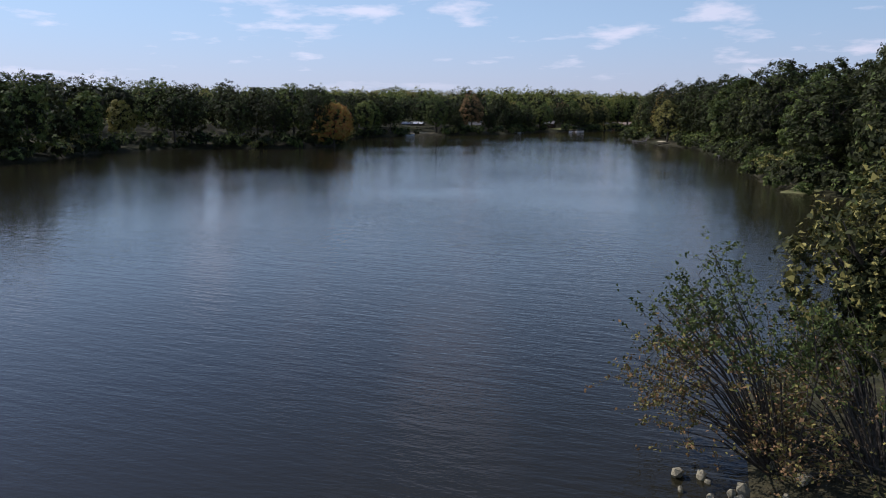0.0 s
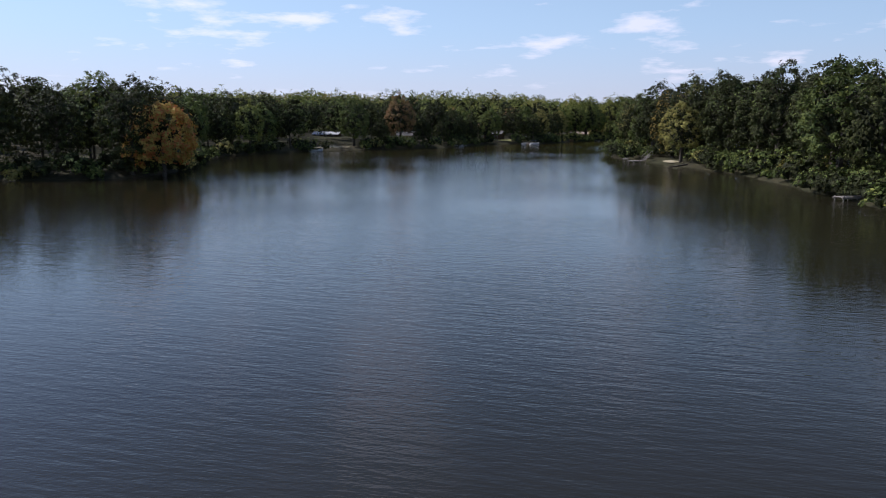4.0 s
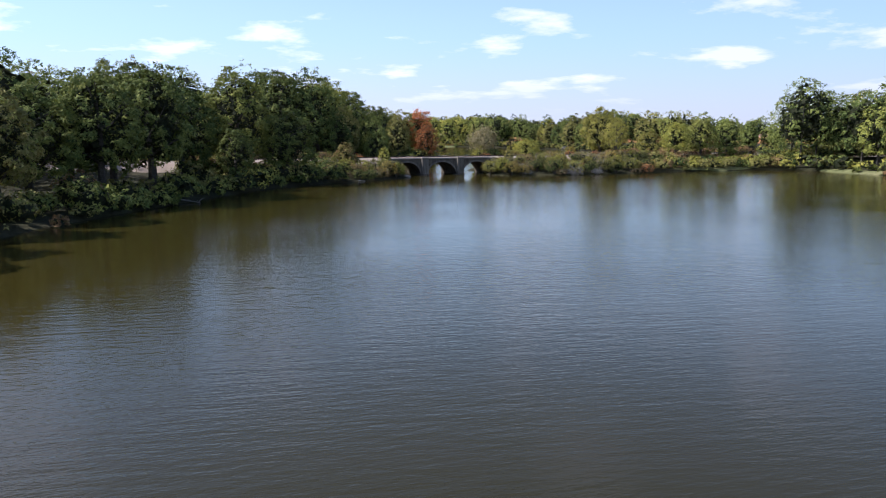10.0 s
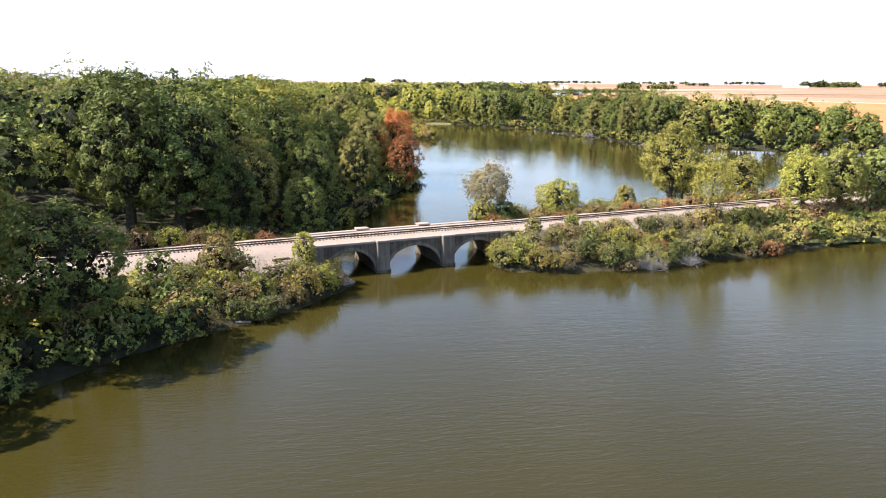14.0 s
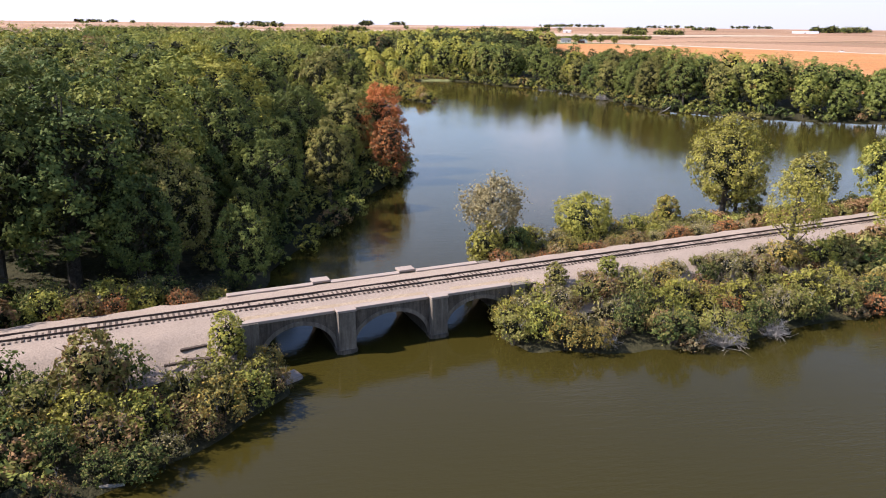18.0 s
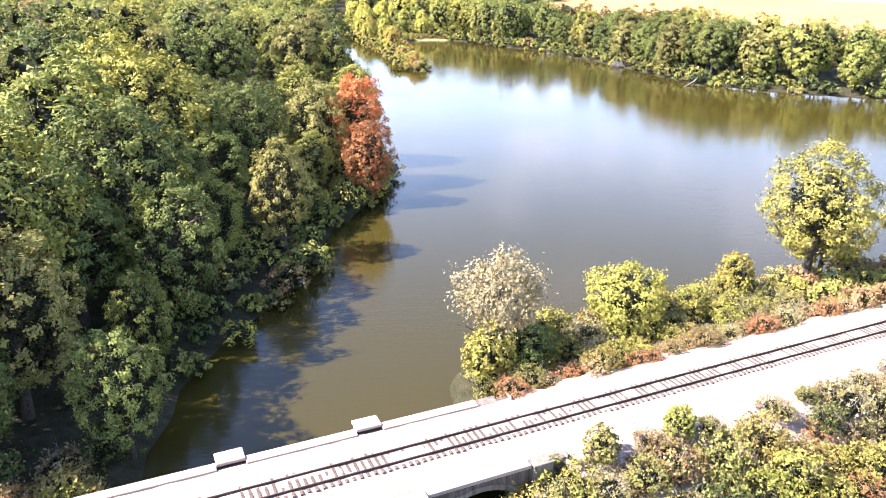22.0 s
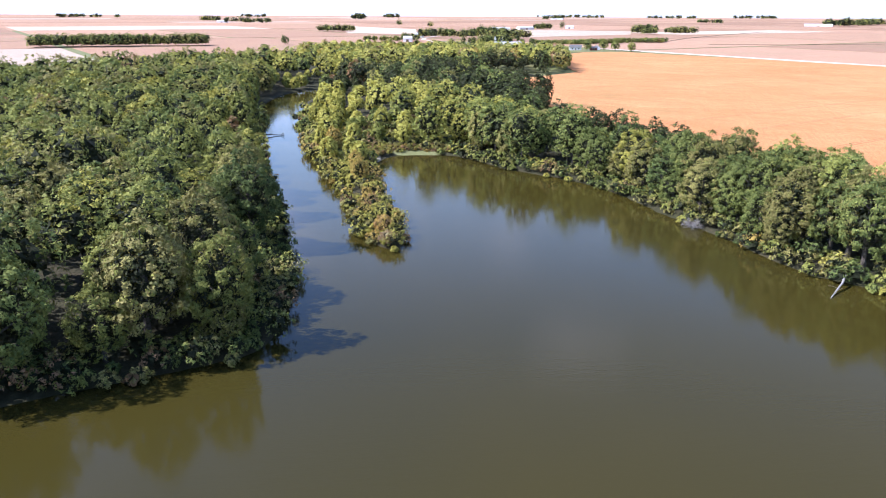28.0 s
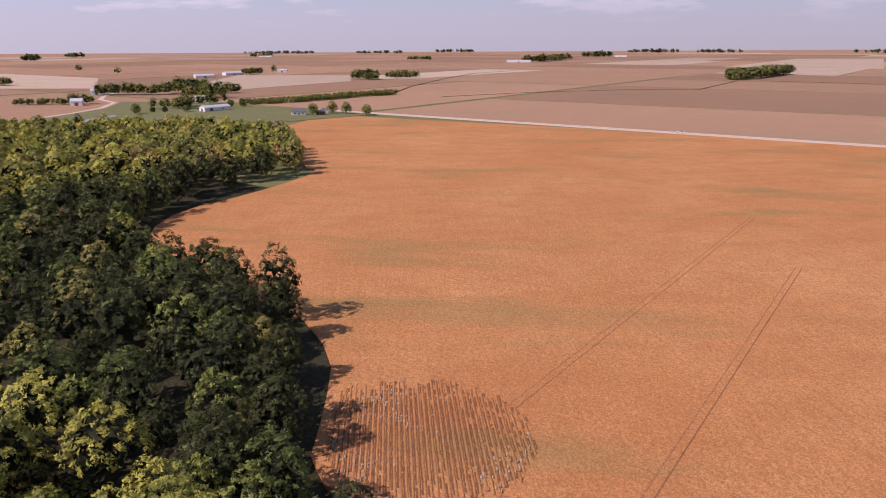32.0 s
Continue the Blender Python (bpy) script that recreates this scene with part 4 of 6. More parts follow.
# low growth that hides the water's edge below the trees
BX, BY = scatter(rngw, -70, 350, 30, 830, 2.3)
dB, uB, vB = shore(BX, BY)
sel = (dB > -0.8) & (dB < np.where(low_flight(BX, BY) < 70, 6.5, 4.6)) & ~((uB > -40) & (uB < 95) & (abs(vB) < 16)) & ~((BX > 268) & (BX < 296) & (BY > 604) & (BY < 622)) & ~((BY < 40))
sel &= ~((BX > 53) & (BX < 60) & (BY > 186) & (BY < 203)) & (rngw.random(BX.size) < 0.86)
for hx, hy, hr in ((20, 285, 8), (-5, 261, 8), (48, 321, 6)):
    sel &= np.hypot(BX - hx, BY - hy) > hr
BX, BY = BX[sel], BY[sel]
nb = low_flight(BX, BY)
sel = (nb < 190) & ((nb < 70) | (rngw.random(nb.size) < 0.6))
BX, BY, nb = BX[sel], BY[sel], nb[sel]
bh = rngw.uniform(1.2, 3.6, BX.size)
under_kind = rngw.choice(7, BX.size, p=[0.22, 0.24, 0.24, 0.10, 0.14, 0.05, 0.01])
# southern low growth leans on the same shade-carrying leaf colour
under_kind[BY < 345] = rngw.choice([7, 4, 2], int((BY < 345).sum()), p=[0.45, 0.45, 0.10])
on_isle = (BX > 234) & (BX < 274) & (BY > 535) & (BY < 660) & (BX - 238 < (BY - 540) * 0.62 + 8) & (BX - 234 > (BY - 540) * 0.28)
under_kind[on_isle] = rngw.choice([3, 6, 2, 5], int(on_isle.sum()), p=[0.5, 0.28, 0.14, 0.08])
leaf_heap("undergrowth", BX, BY, np.maximum(ground_height(BX, BY), 0) - 0.2, bh, bh * rngw.uniform(0.5, 0.8, BX.size), under_kind,
          np.interp(nb, [20, 35, 70, 150], [280, 150, 80, 32]), np.interp(nb, [20, 35, 70, 150], [0.25, 0.34, 0.48, 0.85]), "tangled green undergrowth overhanging the lake's edge", "undergrowth", np.zeros(BX.size, bool), 14, 0.5, 4, 0.3)

# trees that stand out singly
LONE = []


def lone(seed, x, y, h, r, n, leaf, c1, c2, label, **kw):
    t = make_tree(seed, h, r, n, leaf, c1, c2, label=label, **{"lobes": 150, "lobe": 0.42, "core": 0.7, "skirt": 0.85, "shag": 0.05, **kw})
    z = max(float(ground_height(np.array([x]), np.array([y]))[0]), -0.1)
    t.matrix_world = pose(x, y, z, 0, 0, (seed * 37) % 360)
    LONE.append(t)
    return t


lone(301, 178.9, 453.8, 13.8, 3.9, 9500, 0.24, ORANGE, ORANGE, "bright orange-red autumn tree at the tip of the woods", low=0.1)
lone(302, 176.4, 445.8, 10.4, 3.0, 6000, 0.23, ORANGE, RUSSET, "salmon-red autumn tree leaning over the lake", low=0.05, share=0.45)
lone(303, 183.6, 464.5, 13.4, 4.4, 9000, 0.25, YELLOW, ELM, "yellow-green tree overhanging the lake at the woods' tip", low=0.0, share=0.5)
lone(327, 177.5, 469.0, 14.2, 4.6, 7500, 0.27, ELM, YELLOW, "bright green tree at the tip of the woods", low=0.0, share=0.4)
lone(304, 165.8, 405.6, 8.8, 3.5, 12500, 0.165, PALE, PALE, "half-bare tree with pale faded leaves on the railway bank", low=0.22, lobes=150, share=0.1, spread=1.2, lobe=0.36, core=0.0, shag=0.10)
lone(328, 164.0, 404.2, 4.4, 1.9, 2600, 0.22, YELLOW, OLIVE, "yellow-green shrub round the foot of the faded tree", low=0.0, share=0.35)
lone(305, 166.9, 403.6, 4.0, 1.7, 3200, 0.18, DEEP, OAK, "dense dark green ivy-clad shrub below the faded tree", low=0.0)
lone(306, 176.5, 404.3, 5.8, 3.4, 8500, 0.165, YELLOW, ELM, "round yellow-green tree on the railway bank", low=0.16, share=0.3)
lone(307, 197.0, 402.8, 13.6, 4.7, 12500, 0.215, YELLOW, OLIVE, "tall yellowing sycamore on the railway bank", low=0.12, share=0.45)
lone(308, 200.5, 403.6, 8.0, 3.0, 5000, 0.24, OLIVE, YELLOW, "olive-leaved sycamore beside the railway bank", low=0.1, share=0.5)
lone(309, 189.3, 404.4, 4.6, 1.5, 2600, 0.20, GOLD, YELLOW, "small pointed yellow tree on the railway bank", low=0.0, share=0.6)
lone(310, 186.8, 387.6, 10.2, 2.9, 5800, 0.16, YELLOW, OLIVE, "slender feathery yellow-green tree by the railway", low=0.18, spread=1.0, share=0.35, core=0.0, shag=0.10)
lone(311, 136.3, 394.3, 4.6, 1.25, 3400, 0.14, YELLOW, ELM, "young yellow-green tree by the bridge abutment", low=0.05, share=0.3)
lone(312, 203.0, 386.0, 8.6, 3.2, 5200, 0.22, ELM, YELLOW, "mid-green tree leaning over the railway bank", low=0.1, share=0.4)
lone(313, 210.0, 385.0, 9.4, 3.4, 3000, 0.32, ELM, OLIVE, "broad green tree on the railway bank", low=0.06)
lone(314, 217.0, 383.5, 9.8, 3.5, 3000, 0.32, OAK, ELM, "broad green tree at the end of the railway bank", low=0.05)
lone(315, 128.0, 393.0, 5.2, 1.9, 1900, 0.28, OLIVE, RUSSET, "thin olive-brown tree on the railway bank", low=0.1, spread=0.9, share=0.3)
lone(316, 167.6, 391.6, 2.6, 0.95, 1900, 0.14, ELM, YELLOW, "small bright green sapling beside the track", low=0.0)
lone(317, 162.6, 392.4, 2.5, 1.0, 1900, 0.14, OLIVE, YELLOW, "small olive sapling beside the bridge", low=0.0)
lone(318, -21.5, 165.0, 10.2, 4.6, 5200, 0.40, GOLD, ORANGE, "round golden-orange tree at the water's edge", low=0.05, share=0.3, core=0.5)
lone(319, 212.0, 401.5, 8.6, 3.2, 3000, 0.32, OLIVE, YELLOW, "olive-green tree north of the railway", low=0.1, share=0.4)
lone(320, 224.0, 399.0, 9.4, 3.4, 3000, 0.32, ELM, YELLOW, "green tree north of the railway", low=0.1, share=0.3)
lone(321, 69.4, 242.6, 10.2, 3.6, 5200, 0.29, OAK, ELM, "big green tree overhanging the point", low=0.0, share=0.35)
lone(325, 74.5, 248.5, 12.6, 3.2, 3600, 0.34, DARK_SHADE, OAK, "open dark green tree behind the point", low=0.2, share=0.3)
lone(326, 62.5, 226.0, 12.0, 4.4, 5500, 0.30, DARK_SHADE, OLIVE, "broad green tree on the wooded point", low=0.0, share=0.3)
lone(322, 61.0, 201.0, 13.0, 4.6, 5600, 0.30, DARK_SHADE, GOLD, "tall green and gold tree on the wooded point", low=0.0, share=0.2)
lone(323, 240.8, 543.5, 2.4, 1.8, 1300, 0.26, RUSSET, PALE, "low russet shrub on the island's tip", low=0.0, share=0.4)
lone(324, 242.5, 548.0, 3.6, 2.0, 1500, 0.28, GOLD, RUSSET, "golden-brown shrub on the island", low=0.0, share=0.4)

lone(329, 207.5, 526.0, 9.0, 4.2, 6500, 0.26, YELLOW, OLIVE, "yellow-green tree leaning out from the wooded bank", low=0.0, share=0.4)
lone(330, 205.5, 519.0, 6.4, 3.0, 3600, 0.26, OLIVE, YELLOW, "low olive tree at the corner of the bank", low=0.0, share=0.3)

# ---- railway bridge, ballast and track ----
M_TRACK = pose(TRACK_AT.x, TRACK_AT.y, 0, 0, 0, TRACK_TURN)
bridge = empty("railway_bridge", M_TRACK, "weathered grey concrete railway bridge with three arches over the water", "bridge")
PIERS = (-6.7, 0.6)
SPANS = ((-12.75, -7.38), (-6.02, -0.08), (1.28, 7.1))
HALF, CROWN, SPRING, DECK = 3.15, 2.42, -0.2, 3.02


def arc_points(a, b, rise, grow=0.0, steps=22):
    c, w = (a + b) / 2, (b - a) / 2 + grow
    return [(c - w * math.cos(math.pi * k / steps), SPRING + (rise - SPRING + grow) * math.sin(math.pi * k / steps) ** 0.92) for k in range(steps + 1)]


def across(bm, outline, v0, v1):
    """An outline in the bridge's long section, drawn out across it."""
    a = [bm.verts.new((x, v0, z)) for x, z in outline]
    b = [bm.verts.new((x, v1, z)) for x, z in outline]
    bm.faces.new(a)
    bm.faces.new(list(reversed(b)))
    for i in range(len(outline)):
        j = (i + 1) % len(outline)
        bm.faces.new((a[j], a[i], b[i], b[j]))
    bmesh.ops.triangulate(bm, faces=[f for f in bm.faces if len(f.verts) > 4])
    bmesh.ops.recalc_face_normals(bm, faces=bm.faces[:])
    return bm




def soffit(x):
    """Height of the underside of the barrel at a place along the bridge."""
    for a, b in SPANS:
        if a < x < b:
            return SPRING + (CROWN - SPRING) * math.sin(math.acos(max(-1, min(1, ((a + b) / 2 - x) / ((b - a) / 2))))) ** 0.92
    return -1.6


xs_ = sorted({-14.6, 9.4, *[a + e for a, b in SPANS for e in (-0.002, 0.002)], *[b + e for a, b in SPANS for e in (-0.002, 0.002)], *[p[0] for a, b in SPANS for p in arc_points(a, b, CROWN)[1:-1]]})
bm = bmesh.new()
cols = [[bm.verts.new((x, v, z)) for v, z in ((-HALF, soffit(x)), (-HALF, DECK), (HALF, DECK), (HALF, soffit(x)))] for x in xs_]
for p, q_ in zip(cols, cols[1:]):
    for k in range(4):
        bm.faces.new((p[k], p[(k + 1) % 4], q_[(k + 1) % 4], q_[k]))
bm.faces.new(cols[0])
bm.faces.new(cols[-1])
bmesh.ops.recalc_face_normals(bm, faces=bm.faces[:])
part("arch_barrel", bm, CONCRETE, bridge)
for side in (-1, 1):
    for a, b in SPANS:
        inner, outer = arc_points(a, b, CROWN), arc_points(a, b, CROWN, 0.30)
        rbm = bmesh.new()
        rings = [[rbm.verts.new((p[0], v, p[1])) for p, v in ((i_, side * (HALF - 0.02)), (i_, side * (HALF + 0.05)), (o_, side * (HALF + 0.05)), (o_, side * (HALF - 0.02)))] for i_, o_ in zip(inner, outer)]
        for p, q_ in zip(rings, rings[1:]):
            for k in range(4):
                rbm.faces.new((p[k], p[(k + 1) % 4], q_[(k + 1) % 4], q_[k]))
        bmesh.ops.recalc_face_normals(rbm, faces=rbm.faces[:])
        part("arch_ring", rbm, RING, bridge, "raised concrete ring round the arch")
    for k, u in enumerate((-13.45, *PIERS, 7.75)):
        b = bmesh.new()
        w = 1.28 if 0 < k < 3 else 1.15
        s = side * (HALF + (0.33 if 0 < k < 3 else -0.15))
        box(b, (w, 0.70, 4.6), (u, s, 0.85), 0.03)
        if 0 < k < 3:
            for v in b.verts:
                if v.co.z < 0.3:
                    v.co.x = u + (v.co.x - u) * 1.06
                    v.co.y += side * 0.05 if abs(v.co.y) > HALF + 0.3 else 0
        part("pilaster", b, RING, bridge)
        if 0 < k < 3:
            b = bmesh.new()
            box(b, (w + 0.16, 0.98, 0.18), (u, side * (HALF + 0.26), 3.27), 0.025)
            part("pilaster_cap", b, PALE_CONCRETE, bridge, "pale weathered concrete cap")
        if 0 < k < 3:
            b = bmesh.new()
            prism(b, [(u - w * 0.62, side * (HALF - 0.1)), (u - w * 0.62, side * (HALF + 0.62)), (u - w * 0.3, side * (HALF + 0.88)), (u + w * 0.3, side * (HALF + 0.88)), (u + w * 0.62, side * (HALF + 0.62)), (u + w * 0.62, side * (HALF - 0.1))], -1.6, 0.28)
            bmesh.ops.recalc_face_normals(b, faces=b.faces[:])
            part("pier_foot", b, CONCRETE, bridge, "concrete pier foot standing in the water")
    edges = [-14.1, -7.4, -6.0, -0.1, 1.3, 7.1, 9.2]
    for a, b_ in zip(edges[0::2], edges[1::2] + [9.2]):
        b = bmesh.new()
        box(b, (b_ - a - 0.06, 0.62, 0.22), ((a + b_) / 2, side * (HALF - 0.2), DECK + 0.11), 0.02)
        part("coping", b, PALE_CONCRETE, bridge, "weathered dusty concrete coping")
# wing walls
for u0, u1 in ((-14.4, -17.2), (9.3, 12.2)):
    for side in (-1, 1):
        b = bmesh.new()
        across(b, [(u0, -1.2), (u0, 3.0), (u0 * 0.5 + u1 * 0.5, 2.6), (u1, 1.7), (u1, -1.2)], side * (HALF - 0.35), side * HALF)
        part("wing_wall", b, CONCRETE, bridge)
# vertical cracks and form lines in the spandrels
rb = random.Random(3)
for a, b_ in SPANS:
    for k in range(3):
        u = rb.uniform(a + 0.4, b_ - 0.4)
        b = bmesh.new()
        box(b, (0.02, 0.012, rb.uniform(0.3, 0.55)), (u, -(HALF + 0.004), DECK - 0.34))
        part("spandrel_joint", b, TIE_WOOD, bridge)


def ballast_section(u):
    wob = 0.10 * math.sin(u * 0.9) + 0.08 * math.sin(u * 2.3 + 1)
    if BRIDGE_A - 1.5 < u < BRIDGE_B + 1.5:
        return [(-2.78, 2.9), (-2.72, 3.08 + wob * 0.15), (-1.3, 3.15), (-0.86, 3.215), (-0.6, 3.29), (0.9, 3.305), (1.3, 3.24), (2.72, 3.12), (2.78, 2.9)]
    return [(-6.4 + wob * 3, 1.30), (-4.6 + wob * 2, 2.30), (-3.1, 3.02 + wob * 0.3), (-0.86, 3.225), (-0.6, 3.29), (0.9, 3.305), (2.5, 3.12 + wob * 0.3), (3.6 + wob * 2, 2.70), (5.0 + wob * 3, 1.70)]


us = np.arange(-150, 232, 0.75)
rngb = np.random.default_rng(8)
V = []
for u in us:
    sec = ballast_section(float(u))
    fine = []
    for (v0, z0), (v1, z1) in zip(sec, sec[1:]):
        for k in range(3):
            fine.append((u, v0 + (v1 - v0) * k / 3, z0 + (z1 - z0) * k / 3 + rngb.uniform(-0.03, 0.03)))
    fine.append((u, *sec[-1]))
    V += fine
ns_ = len(fine)
ids = np.arange(len(us) * ns_).reshape(len(us), ns_)
q = np.stack([ids[:-1, :-1], ids[1:, :-1], ids[1:, 1:], ids[:-1, 1:]], -1).reshape(-1, 4)
# dry grass has crept over the stones along the southern coping
on_bridge = (us[:-1] > BRIDGE_A - 1.5) & (us[:-1] < BRIDGE_B + 1.5)
edge_slot = (on_bridge[:, None] & (np.arange(ns_ - 1)[None, :] < 5) & (rngb.random((len(us) - 1, ns_ - 1)) < 0.85)).astype(int).ravel()
ballast = new("ballast", quads_mesh("ballast", np.array(V), q, [GRAVEL, DRY_GRASS], edge_slot))
ballast.matrix_world = M_TRACK
tagged(ballast, "pale pinkish-grey crushed stone ballast of the railway bank", "ballast", kind="structure")

track = empty("railway_track", M_TRACK, "single rusty railway track on dark wooden ties", "railway track")
for v in (-0.5, 0.5):
    b = bmesh.new()
    box(b, (382, 0.10, 0.018), (41, v, 3.318))
    box(b, (382, 0.025, 0.07), (41, v, 3.362))
    box(b, (382, 0.055, 0.04), (41, v, 3.415), 0.008)
    part("rail", b, RAIL_STEEL, track)
tie_bm = bmesh.new()
box(tie_bm, (0.16, 1.72, 0.12), (0, 0, 0), 0.012)
tie_me = bpy.data.meshes.new("tie")
tie_bm.to_mesh(tie_me)
tie_bm.free()
tie_me.materials.append(TIE_WOOD)
rt = random.Random(11)
for k in range(298):
    o = new("tie", tie_me)
    o.parent = track
    o.matrix_local = pose(-34 + 0.37 * k, rt.uniform(-0.05, 0.03), 3.252 + rt.uniform(-0.03, 0.012), 0, rt.uniform(-0.6, 0.6), rt.uniform(-1.5, 1.5))
b = bmesh.new()
for k in range(-300, 560):
    u = -34 + 0.37 * k
    if -150 < u < 230 and not 0 <= k < 298:
        vs = [b.verts.new((u + dx, dy, 3.26 + dz)) for dx in (-0.08, 0.08) for dy in (-0.86, 0.86) for dz in (-0.06, 0.06)]
        for f in ((0, 1, 3, 2), (4, 6, 7, 5), (0, 4, 5, 1), (2, 3, 7, 6), (1, 5, 7, 3)):
            b.faces.new([vs[i] for i in f])
part("far_ties", b, TIE_WOOD, track)["kind"] = "stuff"

# old ties dumped by the abutment, a broken slab at the water
timber_words = "weathered grey-brown old railway tie dumped on the stones"
for k, (u, v, z, a, tilt) in enumerate(((-17.3, -4.3, 2.52, 6, 10), (-17.2, -5.2, 2.08, -14, 14), (-16.8, -5.6, 1.95, 24, 8), (-17.6, -6.0, 1.72, 70, 12), (-16.7, -6.2, 1.65, -6, 9), (-18.4, -5.3, 2.05, 3, 6))):
    b = bmesh.new()
    box(b, (1.7, 0.2, 0.16), (0, 0, 0), 0.015)
    o = part("timber", b, TIE_WOOD)
    o.matrix_world = M_TRACK @ pose(u, v, z, tilt, 0, a)
    tagged(o, timber_words, "timber", "dumped railway ties")
for k, (x, y, z, sx, sy, sz, a) in enumerate(((139.9, 392.9, 0.1, 1.5, 1.1, 0.5, 20), (138.9, 393.2, 0.2, 0.9, 0.8, 0.5, 60))):
    b = bmesh.new()
    box(b, (sx, sy, sz), (0, 0, 0), 0.12)
    for v in b.verts:
        v.co += Vector((rb.uniform(-0.1, 0.1), rb.uniform(-0.1, 0.1), rb.uniform(-0.05, 0.05)))
    o = part("concrete_block", b, PALE_CONCRETE)
    o.matrix_world = pose(x, y, z, 4, 5, a)
    tagged(o, "pale broken concrete block lying at the water's edge", "concrete block")

# ---- shrubs on the railway bank ----


def make_shrub(seed, h, r, n, leaf, c1, c2, share, words):
    rng = np.random.default_rng(seed)
    s = empty("shrub", Matrix(), words, "shrub")
    b = bmesh.new()
    for k in range(16):
        a, lean = rng.uniform(0, 6.28), rng.uniform(0.25, 1.0)
        tube(b, [(0.1 * math.cos(a), 0.1 * math.sin(a), -0.3), (r * lean * 0.5 * math.cos(a), r * lean * 0.5 * math.sin(a), h * 0.45), (r * lean * math.cos(a), r * lean * math.sin(a), h * rng.uniform(0.75, 1.12))], [0.035, 0.022, 0.006], 4)
    part("stem", b, BARK, s)
    b = bmesh.new()
    for k in range(10):
        a, lean = rng.uniform(0, 6.28), rng.uniform(0.5, 1.15)
        p = np.array([r * lean * 0.7 * math.cos(a), r * lean * 0.7 * math.sin(a), h * rng.uniform(0.5, 0.8)])
        q = p * np.array([1.3, 1.3, 1.0]) + np.array([0, 0, h * rng.uniform(0.12, 0.42)])
        tube(b, [p, (p + q) / 2 + rng.normal(scale=0.05, size=3), q], [0.016, 0.011, 0.004], 3)
        for j in range(3):
            f = p + (q - p) * rng.uniform(0.3, 0.9)
            tube(b, [f, f + rng.normal(scale=0.16, size=3) + np.array([0, 0, 0.12])], [0.008, 0.003], 3)
    part("twig", b, PALE_BARK if seed in (404, 408, 403, 401) else BARK, s)["kind"] = "stuff"
    v = leaf_cloud(rng, n, leaf, (0, 0, h * 0.48), (r, r, h * 0.52), 34, 0.6, 0.27, 0.1, 0.9, 0.62, 0.13)
    v[..., 2] = np.maximum(v[..., 2], -0.2)
    me = quads_mesh("foliage", v.reshape(-1, 3), np.arange(3 * len(v)).reshape(-1, 3), [LEAVES[c1], LEAVES[c2], INNER_SHADE], np.where(np.arange(len(v)) >= n, 2, rng.random(len(v)) < share))
    o = new("foliage", me)
    o.parent = s
    return s


SHRUBS = [
    make_shrub(401, 2.4, 1.5, 1868, 0.143, OLIVE, ELM, 0.35, "olive-green shrub on the railway bank"),
    make_shrub(402, 2.6, 1.4, 1868, 0.143, YELLOW, OLIVE, 0.35, "yellow-green shrub on the railway bank"),
    make_shrub(403, 2.0, 1.5, 1868, 0.125, RUSSET, OLIVE, 0.45, "russet-brown shrub on the railway bank"),
    make_shrub(404, 2.2, 1.5, 1437, 0.125, PALE, OLIVE, 0.55, "greyish half-bare shrub on the railway bank"),
    make_shrub(405, 2.5, 1.5, 1868, 0.150, ELM, YELLOW, 0.35, "green shrub on the railway bank"),
    make_shrub(406, 1.5, 1.3, 1581, 0.117, RUSSET, ORANGE, 0.25, "low red-brown shrub beside the ballast"),
    make_shrub(407, 2.3, 1.6, 1868, 0.143, OLIVE, GOLD, 0.45, "olive and gold shrub on the railway bank"),
    make_shrub(408, 1.2, 1.3, 1293, 0.117, PALE, RUSSET, 0.50, "dry pale brush beside the ballast"),
    make_shrub(409, 2.5, 1.5, 1868, 0.143, DEEP, OLIVE, 0.30, "dark green shrub on the railway bank"),
]
rs = random.Random(13)


SHRUB_KIND = (2, 3, 5, 2, 1, 5, 2, 5, 4)
shrub_rest = []


def shrub_belt(u0, u1, v0, v1, step, weights, low, high, group, margin=0.2):
    """Shrubs scattered along the railway: singly near the bridge, as joined thicket further off."""
    rng = np.random.default_rng(int(abs(u0 * 31 + v0 * 7)))
    U, W = scatter(rng, u0, u1, v0, v1, step)
    X, Y = TRACK_AT.x + U * TU.x + W * TV.x, TRACK_AT.y + U * TU.y + W * TV.y
    d, _, _ = shore(X, Y)
    for x, y, dd, u, w in zip(X, Y, d, U, W):
        if dd < margin or abs(w) < 3.5 or (-20.5 < u < -13 and -7.4 < w < 0):
            continue
        k = int(rng.choice(len(SHRUBS), p=np.array(weights) / sum(weights)))
        sec = ballast_section(float(u))
        z = max(float(ground_height(np.array([x]), np.array([y]))[0]), 0.0, float(np.interp(w, [p[0] for p in sec], [p[1] for p in sec], 0, 0))) - 0.08
        size = rs.uniform(low, high)
        if u > 40 or u < -27:
            shrub_rest.append((x, y, z, 2.3 * size, 1.5 * size, SHRUB_KIND[k]))
            continue
        tagged(place(SHRUBS[k], float(x), float(y), size, rs, z=z), group=group)


